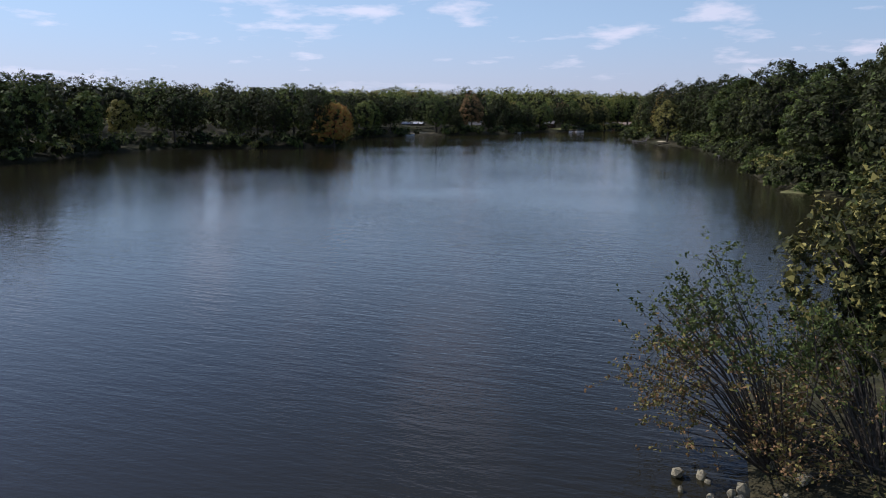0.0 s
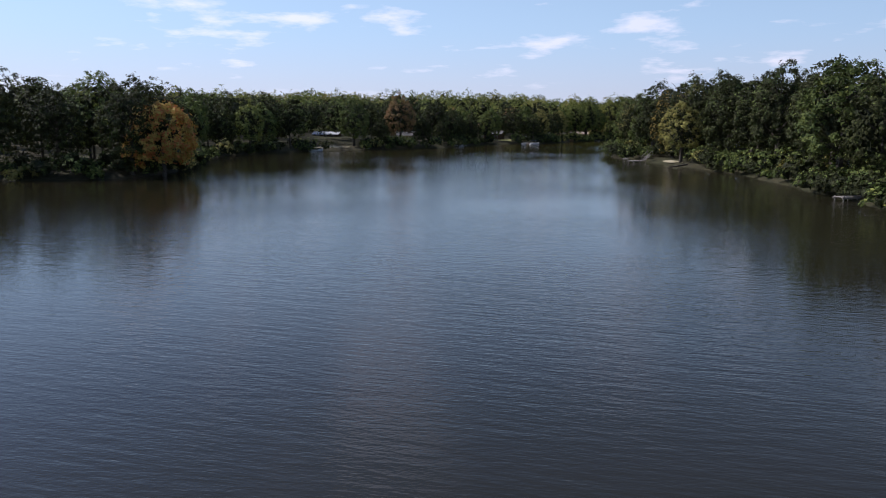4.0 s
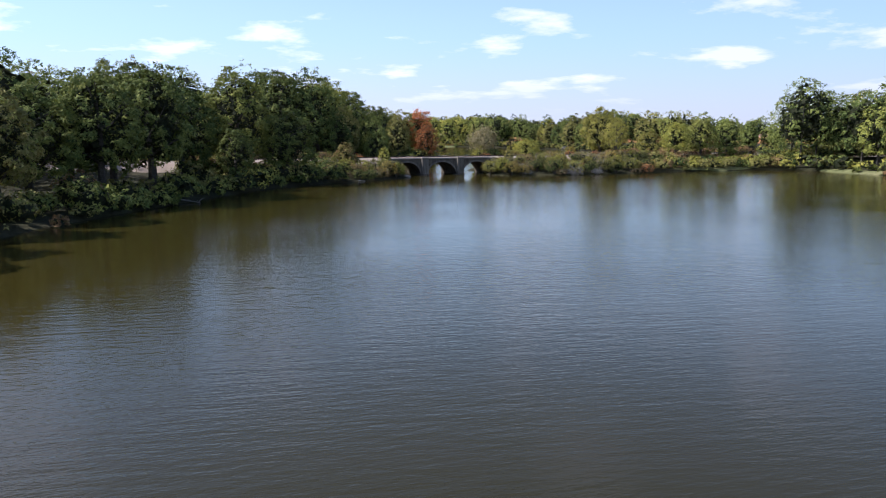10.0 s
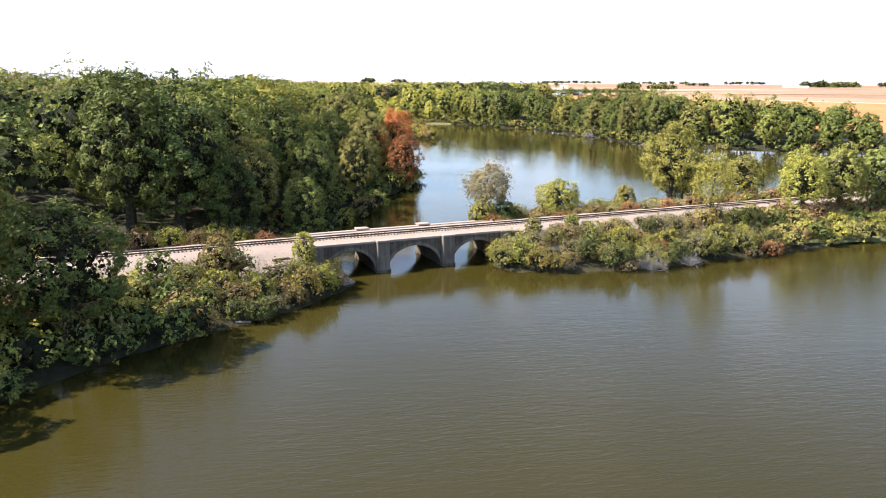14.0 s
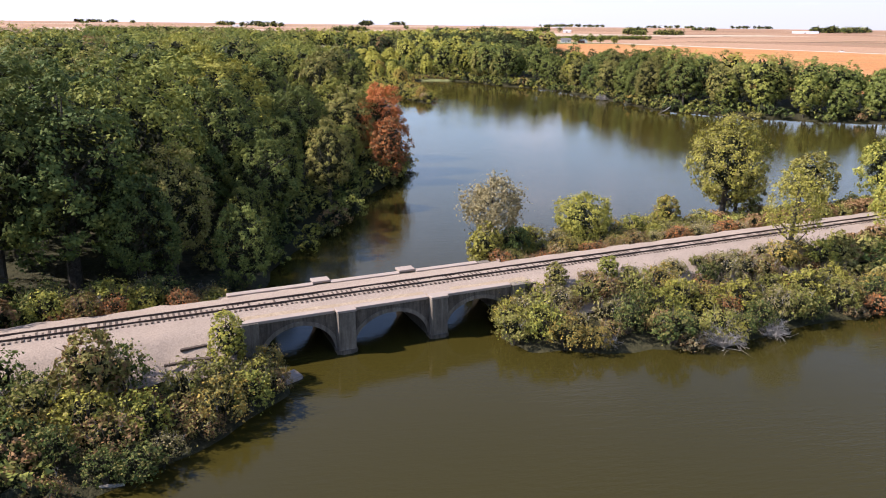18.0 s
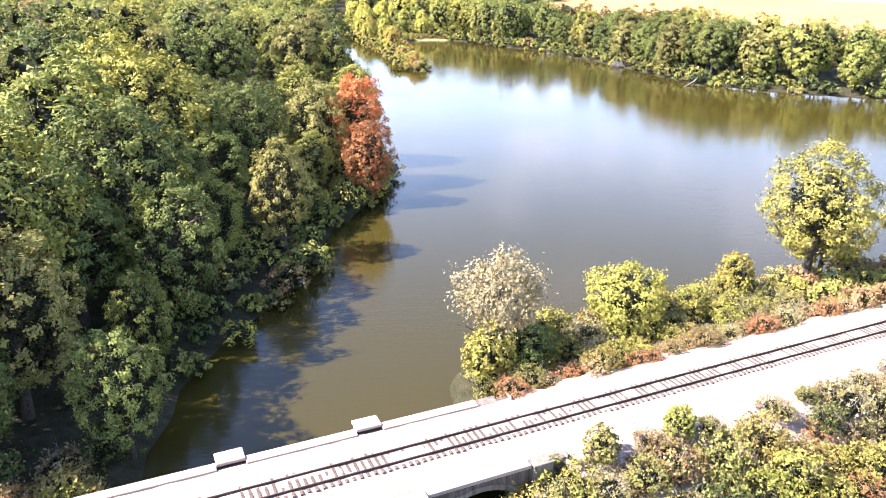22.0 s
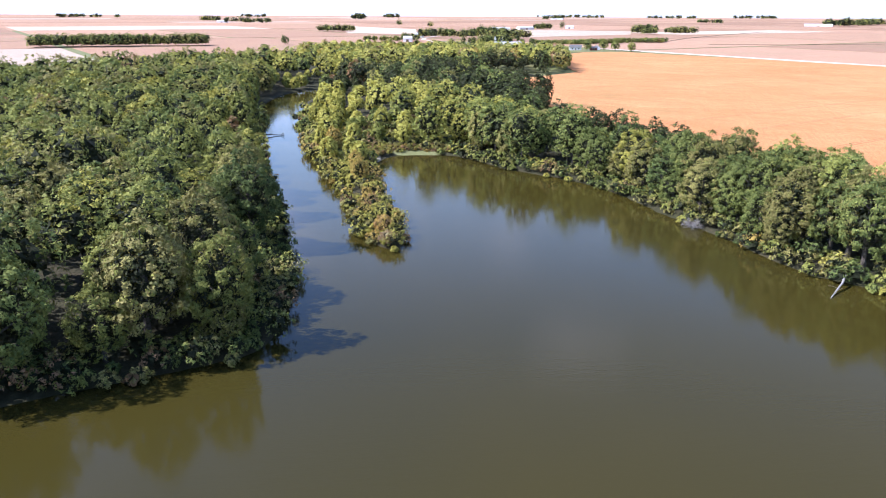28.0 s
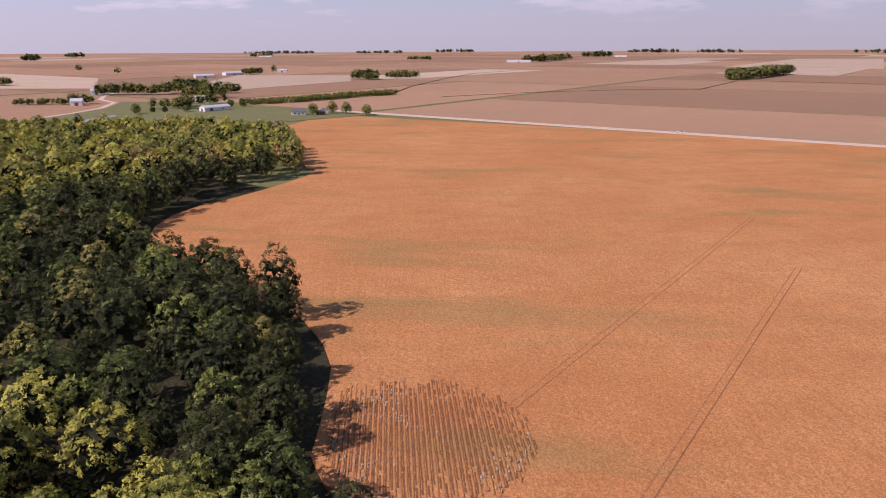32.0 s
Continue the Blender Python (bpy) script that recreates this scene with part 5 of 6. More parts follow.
shrub_belt(5.8, 74, -14.5, -4.4, 2.15, (4, 3.4, 2.8, 3.4, 1.6, 1.6, 3.4, 2.2, 2.5), 0.65, 1.15, "shrubs on the lake side of the railway bank")
shrub_belt(10.5, 70, -6.0, -3.9, 1.55, (0.6, 0.3, 3.0, 2.0, 0.2, 2.6, 0.6, 3.2, 0), 0.4, 0.75, "low dry shrubs beside the ballast")
shrub_belt(-50, -13.0, -15, -5.6, 2.2, (3.4, 1.4, 2.8, 2.0, 1.0, 1.4, 1.6, 1.0, 9), 0.65, 1.2, "shrubs on the lake side of the railway bank")
shrub_belt(75, 150, -13.5, -4.6, 2.4, (3, 1, 1, 1, 3, 0.4, 1, 0.5, 5), 0.9, 1.6, "shrubs on the lake side of the railway bank")
shrub_belt(10, 82, 7.0, 12.8, 2.2, (2, 5, 0.6, 0.8, 3, 0.4, 2.5, 0.3, 0), 0.65, 1.0, "shrubs on the far side of the railway bank")
shrub_belt(10, 82, 3.7, 7.0, 1.35, (0.5, 0.4, 2.5, 1.5, 0.2, 3.5, 0.6, 2.5, 0), 0.5, 0.85, "low dry shrubs beside the ballast")
shrub_belt(-60, -14.5, 3.8, 6.2, 1.8, (0.3, 0.2, 2.5, 1, 0.6, 4, 0.4, 1, 0), 0.6, 1.0, "low dry shrubs beside the ballast")
shrub_belt(-60, -14, 6.4, 9.2, 2.4, (2, 1, 0.6, 0.2, 3, 0.2, 1, 0.2, 2), 0.8, 1.25, "shrubs on the far side of the railway bank")
for x, y, k, size in ((157.2, 391.4, 1, 0.9), (158.3, 392.9, 6, 0.95), (156.2, 389.6, 0, 0.9), (159.8, 393.6, 4, 0.9), (161.0, 392.0, 1, 1.0), (159.0, 390.6, 0, 1.1), (162.4, 393.4, 3, 0.8), (137.4, 391.9, 1, 0.8), (138.6, 393.4, 6, 0.8), (135.2, 391.2, 0, 1.1), (136.2, 389.9, 4, 0.9), (138.4, 391.3, 2, 0.7)):
    tagged(place(SHRUBS[k], x, y, size, rs, z=max(float(ground_height(np.array([x]), np.array([y]))[0]), 0.1)), group="shrubs by the bridge")
discard(SHRUBS)
ar = np.array(shrub_rest)
leaf_heap("thicket", ar[:, 0], ar[:, 1], ar[:, 2], ar[:, 3], ar[:, 4], ar[:, 5].astype(int), np.full(len(ar), 380), np.full(len(ar), 0.27), "mixed green and russet thicket along the railway bank", "thicket", np.zeros(len(ar), bool), 20, 0.6, 9, 0.3, 0.7, 0.12)


def dead_bush(x, y, r, h, seed, words):
    """A heap of bare, bleached branches."""
    rng = np.random.default_rng(seed)
    t = empty("dead_bush", pose(x, y, 0.1), words, "dead bush")
    for s in range(3):
        b = bmesh.new()
        for k in range(26):
            a = rng.uniform(0, 6.28)
            up = rng.uniform(0.05, 1.0)
            end = np.array([math.cos(a) * r * math.sqrt(1 - 0.75 * up * up), math.sin(a) * r * math.sqrt(1 - 0.75 * up * up), h * up])
            mid = end * 0.5 + rng.normal(scale=0.10 * r, size=3) + np.array([0, 0, 0.15 * h])
            tube(b, [(0.08 * math.cos(a), 0.08 * math.sin(a), -0.15), mid, end], [0.035, 0.024, 0.008], 4)
            for j in range(3):
                f = rng.uniform(0.5, 0.95)
                p = mid + (end - mid) * (2 * f - 1)
                tube(b, [p, p + rng.normal(scale=0.26 * r, size=3) + np.array([0, 0, 0.08 * h])], [0.014, 0.004], 3)
        part("branch", b, PALE_BARK, t)
    return t


dead_bush(169.6, 381.2, 1.75, 1.7, 1, "bleached grey dead bush fallen at the water's edge")
dead_bush(174.6, 380.4, 1.3, 1.2, 2, "bleached grey dead bush drooping into the water")
dead_bush(294.5, 523.5, 2.2, 1.8, 3, "pale dead bush at the foot of the woods")
dead_bush(162.0, 385.6, 0.9, 0.9, 4, "small bare grey bush at the water's edge")


def log_thing(name, pts, radii, words, material=None, twigs=0, seed=0):
    rng = np.random.default_rng(seed)
    t = empty(name, pose(*pts[0]), words, "log")
    o = Vector(pts[0])
    b = bmesh.new()
    tube(b, [Vector(p) - o for p in pts], radii, 7)
    part("stem", b, material or PALE_BARK, t)
    for k in range(twigs):
        i = rng.integers(0, len(pts) - 1)
        p = Vector(pts[i]).lerp(Vector(pts[i + 1]), rng.uniform(0, 1)) - o
        b = bmesh.new()
        e = p + Vector((rng.uniform(-1, 1), rng.uniform(-1, 1), rng.uniform(0.1, 0.9)))
        tube(b, [p, (p + e) / 2 + Vector((0, 0, 0.12)), e], [radii[0] * 0.4, radii[0] * 0.28, 0.01], 5)
        part("branch", b, material or PALE_BARK, t)
    return t


log_thing("log", [(126.6, 386.6, 0.04), (127.4, 386.3, 0.10), (128.3, 386.1, 0.05)], [0.10, 0.13, 0.09], "pale log floating off the railway bank")
log_thing("fallen_tree", [(282.4, 489.2, 0.05), (285.0, 490.0, 0.35), (287.5, 490.6, 0.9), (289.5, 491.5, 1.4)], [0.07, 0.12, 0.16, 0.2], "bleached fallen tree reaching into the lake", twigs=5, seed=3)
log_thing("driftwood", [(58.2, 236.7, -0.05), (58.45, 236.75, 0.26), (58.75, 236.5, 0.30), (58.85, 236.1, -0.05)], [0.035, 0.05, 0.05, 0.035], "bleached arched driftwood branch standing in the lake")
log_thing("driftwood", [(59.5, 236.4, -0.03), (59.9, 236.3, 0.08)], [0.03, 0.02], "dark tip of driftwood in the lake", BARK)
log_thing("driftwood", [(56.95, 237.4, -0.1), (57.05, 237.35, 0.34)], [0.05, 0.03], "pale stump of driftwood in the lake")
log_thing("driftwood", [(55.5, 237.4, -0.05), (55.75, 237.45, 0.14), (56.3, 237.5, 0.06)], [0.03, 0.04, 0.02], "dark driftwood branch lying in the lake", BARK)
log_thing("driftwood", [(54.75, 237.3, -0.05), (54.5, 237.6, 0.2), (54.1, 238.0, 0.42)], [0.03, 0.025, 0.01], "thin dark stick rising from the lake", BARK)
log_thing("fallen_tree", [(92.5, 366.5, 0.6), (94.2, 364.6, 0.35), (95.8, 362.8, 0.05)], [0.12, 0.09, 0.04], "bare fallen tree reaching into the lake", twigs=4, seed=5)
log_thing("fallen_tree", [(56.5, 183.5, 0.5), (54.0, 182.4, 0.25), (52.6, 182.0, 0.0)], [0.16, 0.12, 0.05], "dark fallen tree reaching into the lake", BARK, twigs=5, seed=6)
log_thing("fallen_tree", [(257.5, 668.0, 1.2), (261.0, 665.5, 0.8), (265.4, 665.6, 0.35), (268.8, 664.8, 0.05)], [0.26, 0.22, 0.15, 0.06], "dark fallen tree lying out into the channel", BARK, twigs=9, seed=8)
log_thing("birch_trunk", [(309.6, 531.6, 2.0), (309.9, 531.9, 5.4), (310.3, 532.3, 8.6)], [0.13, 0.10, 0.05], "pale bare trunk standing at the edge of the woods", twigs=3, seed=9)
log_thing("birch_trunk", [(60.5, 189.0, 2.0), (59.6, 190.2, 5.6), (59.0, 191.2, 8.0)], [0.10, 0.08, 0.05], "leaning pale bare trunk among the trees", seed=7)

# ---- the near bank where the flight begins ----


def spray_bush(x, y, seed, h, reach, side, words):
    """A wide bush of thin arching stems, leafy at the tips."""
    rng = np.random.default_rng(seed)
    t = empty("bush", pose(x, y, 0.3), words, "bush")
    tips = []
    for s in range(6):
        b = bmesh.new()
        for k in range(12):
            a = side + rng.normal(scale=0.85)
            up = rng.uniform(0.15, 1.0)
            out = reach * math.sqrt(max(0.05, 1 - 0.7 * up * up)) * rng.uniform(0.7, 1.0)
            end = np.array([math.cos(a) * out, math.sin(a) * out, h * up])
            mid = end * np.array([0.5, 0.5, 0.62]) + rng.normal(scale=0.12, size=3)
            tube(b, [(0.15 * math.cos(a), 0.15 * math.sin(a), -0.4), mid, end], [0.028, 0.016, 0.004], 4)
            for j in range(5):
                f = rng.uniform(0.3, 1.0)
                p = mid + (end - mid) * f
                e = p + rng.normal(scale=0.35, size=3) + (end - mid) * 0.18
                tube(b, [p, e], [0.007, 0.002], 3)
                tips.append((p, e))
        part("stem", b, BARK, t, "thin arching brown stems")
    n = 11000
    pick = rng.integers(0, len(tips), n)
    P0, P1 = np.array([tips[i][0] for i in pick]), np.array([tips[i][1] for i in pick])
    at = P0 + (P1 - P0) * rng.uniform(0.1, 1.1, (n, 1)) + rng.normal(scale=0.05, size=(n, 3))
    nr = rng.normal(size=(n, 3)); nr /= np.linalg.norm(nr, axis=1, keepdims=True)
    a_ = np.cross(nr, rng.normal(size=(n, 3))); a_ /= np.linalg.norm(a_, axis=1, keepdims=True)
    b_ = np.cross(nr, a_)
    s_ = 0.066 * rng.uniform(0.6, 1.4, (n, 1))
    v = np.stack([at + a_ * s_ * 0.7, at + b_ * s_ * 0.36, at - a_ * s_ * 0.6, at - b_ * s_ * 0.36], 1)
    high = at[:, 2] > h * (0.45 + 0.25 * rng.random(n))
    me = quads_mesh("foliage", v.reshape(-1, 3), np.arange(4 * n).reshape(n, 4), [LEAVES[DEEP], LEAVES[RUSSET], LEAVES[OLIVE]], np.where(high, 0, np.where(rng.random(n) < 0.45, 1, 2)))
    o = new("foliage", me)
    o.parent = t
    return t


spray_bush(9.0, 18.0, 51, 4.3, 3.6, 2.6, "wide bush of thin stems with green leaf tips on the bank")
spray_bush(10.6, 17.2, 52, 3.4, 3.0, 2.2, "brown twiggy bush with sparse olive leaves on the bank")
lone(61, 10.9, 19.2, 5.2, 1.5, 6000, 0.12, DARK_SHADE, OLIVE, "feathery olive-green sapling on the near bank", low=0.1, spread=1.2, share=0.4, lobes=60, lobe=0.24, core=0.5, shag=0.1)
lone(62, 12.6, 18.6, 6.6, 2.0, 7000, 0.12, DARK_SHADE, OLIVE, "feathery dull green tree on the near bank", low=0.1, spread=1.2, share=0.4, lobes=66, lobe=0.24, core=0.5, shag=0.1)
lone(63, 13.4, 21.6, 6.2, 1.9, 6000, 0.13, DEEP, OLIVE, "feathery green tree behind the bank's bushes", low=0.05, spread=1.2, share=0.4, lobes=60, lobe=0.24, core=0.5, shag=0.1)
rk = random.Random(17)
for k in range(18):
    b = bmesh.new()
    bmesh.ops.create_icosphere(b, subdivisions=1, radius=1)
    for v in b.verts:
        v.co *= rk.uniform(0.75, 1.15)
    s = rk.uniform(0.08, 0.26)
    x, y = 7.4 + rk.uniform(-0.9, 1.6), 17.2 + rk.uniform(-1.3, 1.2)
    o = part("rock", b, SAND)
    o.matrix_world = Matrix.LocRotScale((x, y, max(float(ground_height(np.array([x]), np.array([y]))[0]), 0.0) + s * 0.3), Euler((rk.uniform(0, 3), rk.uniform(0, 3), rk.uniform(0, 3))), (s, s * 0.8, s * 0.6))
    tagged(o, "pale tan broken stone on the bank", "rock", "stones of the near bank")

# ---- cabins, docks and boats ----


def house(name, m, size, wall_h, rise, wall_mat, roof_mat, words, openings=(), category="house"):
    """A gabled house: walls, two roof slopes, doors and windows set in frames. openings: (side, along, sill, width, height, kind)."""
    w, d = size
    t = empty(name, m, words, category)
    b = bmesh.new()
    pr = [(-d / 2, -0.4), (-d / 2, wall_h), (0, wall_h + rise), (d / 2, wall_h), (d / 2, -0.4)]
    A = [b.verts.new((-w / 2, y, z)) for y, z in pr]
    B = [b.verts.new((w / 2, y, z)) for y, z in pr]
    b.faces.new(A); b.faces.new(list(reversed(B)))
    for i in range(5):
        b.faces.new((A[(i + 1) % 5], A[i], B[i], B[(i + 1) % 5]))
    bmesh.ops.recalc_face_normals(b, faces=b.faces[:])
    part("wall", b, wall_mat, t)
    slope = math.atan2(rise, d / 2)
    run = math.hypot(rise, d / 2) + 0.45
    for s in (-1, 1):
        b = bmesh.new()
        box(b, (w + 0.7, run, 0.12), (0, s * (d / 4 + 0.16), wall_h + rise / 2 - 0.08 + 0.10), 0.02, Matrix.Rotation(-s * slope, 4, "X"))
        part("roof", b, roof_mat, t)
    for side, along, sill, ww, hh, kind in openings:
        pos = {"s": (along, -d / 2, 0), "n": (along, d / 2, 0), "w": (-w / 2, along, 90), "e": (w / 2, along, 90)}[side]
        out = {"s": (0, -1), "n": (0, 1), "w": (-1, 0), "e": (1, 0)}[side]
        fr = bmesh.new()
        wx, wy = (ww + 0.16, 0.08) if side in "sn" else (0.08, ww + 0.16)
        box(fr, (wx, wy, hh + 0.16), (pos[0] + out[0] * 0.02, pos[1] + out[1] * 0.02, sill + hh / 2), 0.01)
        f = part(kind, fr, WHITE_PAINT, t, "white painted frame")
        pn = bmesh.new()
        wx, wy = (ww, 0.05) if side in "sn" else (0.05, ww)
        box(pn, (wx, wy, hh), (pos[0] + out[0] * 0.06, pos[1] + out[1] * 0.06, sill + hh / 2))
        part("pane" if kind == "window" else "leaf", pn, DARK_GLASS if kind == "window" else BROWN_WALL, f)
    return t


house("cabin", pose(14.2, 296.5, 1.2, 0, 0, -17), (6.0, 4.6), 2.0, 1.1, TIMBER, ROOF_GREY, "pale grey lakeside cabin among dark trees", [("s", -1.6, 0.7, 0.8, 0.9, "window"), ("s", 1.4, 0.0, 0.75, 1.7, "door"), ("e", 0, 0.7, 0.8, 0.9, "window")], "cabin")
house("cabin", pose(-10, 305, 1.4, 0, 0, -12), (8.0, 5.0), 1.9, 0.7, BROWN_WALL, METAL_ROOF, "low brown lakeside cabin with a pale roof edge", [("s", -2.4, 0.7, 1.0, 0.9, "window"), ("s", 0, 0.7, 1.0, 0.9, "window"), ("s", 2.4, 0.0, 0.75, 1.7, "door")], "cabin")
house("shed", pose(-63.5, 144, 0.9, 0, 0, -70), (3.2, 2.6), 1.6, 0.8, BROWN_WALL, ROOF_GREY, "small brown shed on the wooded bank", [("s", 0, 0.0, 0.8, 1.5, "door")], "shed")
house("cabin", pose(48, 334, 1.3, 0, 0, -25), (6.4, 4.4), 1.9, 0.9, BROWN_WALL, ROOF_GREY, "dark brown cabin in the shade of the trees", [("s", -1.5, 0.7, 0.9, 0.8, "window"), ("s", 1.3, 0.0, 0.75, 1.7, "door")], "cabin")


def dock(m, length, width, words, stairs=False, z=0.38):
    t = empty("dock", m, words, "dock")
    n = max(4, int(length / 0.3))
    for k in range(n):
        b = bmesh.new()
        box(b, (length / n - 0.02, width, 0.05), (-length / 2 + (k + 0.5) * length / n, 0, z), 0.006)
        part("plank", b, TIMBER, t)
    for s in (-1, 1):
        b = bmesh.new()
        box(b, (length, 0.06, 0.14), (0, s * (width / 2 - 0.05), z - 0.10), 0.006)
        part("beam", b, TIMBER, t)
        for x in (-length / 2 + 0.2, 0, length / 2 - 0.2):
            b = bmesh.new()
            tube(b, [(x, s * (width / 2 - 0.08), -1.2), (x, s * (width / 2 - 0.08), z + 0.12)], [0.06, 0.06], 8)
            part("post", b, TIMBER, t)
    if stairs:
        for k in range(6):
            b = bmesh.new()
            box(b, (0.26, width * 0.8, 0.05), (length / 2 + 0.15 + 0.24 * k, 0, z + 0.16 + 0.17 * k), 0.006)
            part("step", b, TIMBER, t)
        for s in (-1, 1):
            b = bmesh.new()
            tube(b, [(length / 2, s * width * 0.42, z + 0.75), (length / 2 + 1.5, s * width * 0.42, z + 1.75)], [0.03, 0.03], 6)
            part("handrail", b, TIMBER, t)
            for k in (0, 0.75, 1.5):
                b = bmesh.new()
                tube(b, [(length / 2 + k, s * width * 0.42, z + 0.66 * k), (length / 2 + k, s * width * 0.42, z + 0.75 + 0.66 * k)], [0.025, 0.025], 6)
                part("baluster", b, TIMBER, t)
    return t


dock(pose(53.4, 198.6, 0, 0, 0, 25), 3.4, 1.3, "grey wooden dock with a short stair up the bank", True)
dock(pose(50.6, 131.8, 0, 0, 0, 12), 3.6, 1.2, "bleached wooden dock at the foot of the woods")
dock(pose(54.0, 206.5, 0, 0, 0, 60), 2.4, 0.9, "small low wooden dock below the trees")
dock(pose(2.0, 263.0, 0, 0, 0, -60), 5.0, 1.2, "dark wooden dock off the cabins' bank")
dock(pose(31.5, 291.2, 0, 0, 0, -40), 3.0, 1.1, "small wooden dock under the trees")
dock(pose(57.0, 316.5, 0, 0, 0, -75), 4.0, 1.2, "wooden dock beside a covered boat")


def boat(m, words, canopy=False, pontoon=False):
    t = empty("boat", m, words, "boat")
    L, W = 3.6, 1.35
    if pontoon:
        for s in (-1, 1):
            b = bmesh.new()
            tube(b, [(-L / 2, s * 0.5, 0.08), (-L / 2 + 0.2, s * 0.5, 0.06), (L / 2 - 0.3, s * 0.5, 0.06), (L / 2, s * 0.5, 0.16)], [0.12, 0.17, 0.17, 0.05], 10)
            part("pontoon", b, METAL_ROOF, t)
        b = bmesh.new(); box(b, (L * 0.94, W, 0.08), (0, 0, 0.28), 0.02); part("deck", b, TIMBER, t)
        for s in (-1, 1):
            b = bmesh.new(); box(b, (L * 0.86, 0.04, 0.34), (0, s * (W / 2 - 0.04), 0.50), 0.01); part("side_panel", b, WHITE_PAINT, t)
        for x in (-0.9, 0.9):
            b = bmesh.new(); box(b, (0.5, W * 0.8, 0.26), (x, 0, 0.45), 0.06); part("seat", b, WHITE_PAINT, t)
    else:
        b = bmesh.new()
        rings = []
        for x, w, k in ((-L / 2, 0.9, 0.0), (-L / 4, 1.0, -0.02), (0.4, 0.96, -0.02), (1.2, 0.7, 0.06), (L / 2, 0.06, 0.22)):
            hw = W / 2 * w
            rings.append([b.verts.new((x, yy, zz)) for yy, zz in ((-hw, 0.48 + k), (-hw * 0.8, 0.05 + k), (0, -0.08 + k), (hw * 0.8, 0.05 + k), (hw, 0.48 + k), (hw * 0.8, 0.46 + k), (0, 0.30 + k), (-hw * 0.8, 0.46 + k))])
        for a, c in zip(rings, rings[1:]):
            for i in range(8):
                b.faces.new((a[i], a[(i + 1) % 8], c[(i + 1) % 8], c[i]))
        b.faces.new(rings[0]); b.faces.new(list(reversed(rings[-1])))
        bmesh.ops.recalc_face_normals(b, faces=b.faces[:])
        part("hull", b, WHITE_PAINT, t)
        b = bmesh.new(); box(b, (0.06, 0.9, 0.26), (0.5, 0, 0.62), 0.01, Matrix.Rotation(0.5, 4, "Y")); part("windscreen", b, DARK_GLASS, t)
        for x in (-0.7, 0.0):
            b = bmesh.new(); box(b, (0.4, 0.8, 0.3), (x, 0, 0.5), 0.06); part("seat", b, TIMBER, t)
    b = bmesh.new(); box(b, (0.26, 0.24, 0.5), (-L / 2 - 0.1, 0, 0.45), 0.05); part("outboard_motor", b, RAIL_STEEL, t)
    if canopy:
        b = bmesh.new(); box(b, (1.9, W * 0.95, 0.06), (-0.2, 0, 1.35), 0.02); part("canopy", b, BOAT_BLUE, t, "blue canvas sun canopy")
        for x in (-1.0, 0.6):
            for s in (-1, 1):
                b = bmesh.new(); tube(b, [(x, s * W * 0.42, 0.4), (x, s * W * 0.42, 1.34)], [0.018, 0.018], 6); part("canopy_pole", b, METAL_ROOF, t)
    return t


BOAT_BLUE = rough_surface("blue_canvas", (0.06, 0.10, 0.20), (0.05, 0.08, 0.16), (0.04, 0.06, 0.12), 0.8, 6.0, 0.8, 0.1, 0.01)
boat(pose(4.2, 265.2, 0, 0, 0, 25), "white motor boat moored at the cabins' dock")
boat(pose(29.8, 287.6, 0, 0, 0, 20), "white pontoon boat with a canopy near the bank", True, True)
boat(pose(58.8, 314.6, 0, 0, 0, 15), "white motor boat with a blue canopy at a dock", True)
boat(pose(55.0, 313.8, 0, 0, 0, 70), "small white boat beside the dock")
boat(pose(-9.0, 250.5, 0, 0, 0, 30), "small white boat under the trees")

fence = empty("rail_fence", pose(59.0, 333.0, 1.6, 0, 0, -18), "pale wooden rail fence at a lakeside yard", "fence")
for k in range(6):
    b = bmesh.new(); box(b, (0.1, 0.1, 1.3), (-4 + 1.6 * k, 0, 0.2), 0.01); part("post", b, WHITE_PAINT, fence)
for z in (0.45, 0.75):
    b = bmesh.new(); box(b, (8.2, 0.05, 0.1), (0, 0, z), 0.008); part("rail", b, WHITE_PAINT, fence)


def patch_of(name, cx_, cy_, rx, ry, turn, material, words, category, seed, lift=0.07):
    """A thin uneven patch draped on the bank."""
    rng = random.Random(seed)
    b = bmesh.new()
    rings, turn = [], radians(turn)
    mid = b.verts.new((cx_, cy_, max(float(ground_height(np.array([cx_]), np.array([cy_]))[0]), 0.0) + lift))
    wob_ = [rng.uniform(0.8, 1.15) for _ in range(20)]
    for f in (0.35, 0.7, 1.0):
        ring = []
        for k in range(20):
            a = 2 * math.pi * k / 20
            px, py = rx * f * wob_[k] * math.cos(a), ry * f * wob_[k] * math.sin(a)
            x, y = cx_ + px * math.cos(turn) - py * math.sin(turn), cy_ + px * math.sin(turn) + py * math.cos(turn)
            z = float(ground_height(np.array([x]), np.array([y]))[0])
            ring.append(b.verts.new((x, y, max(z, -0.02) + (lift if f < 1 else -0.03))))
        rings.append(ring)
    for k in range(20):
        b.faces.new((mid, rings[0][k], rings[0][(k + 1) % 20]))
        for r0, r1 in zip(rings, rings[1:]):
            b.faces.new((r0[k], r1[k], r1[(k + 1) % 20], r0[(k + 1) % 20]))
    bmesh.ops.recalc_face_normals(b, faces=b.faces[:])
    return tagged(part(name, b, material), words, category, kind="structure")


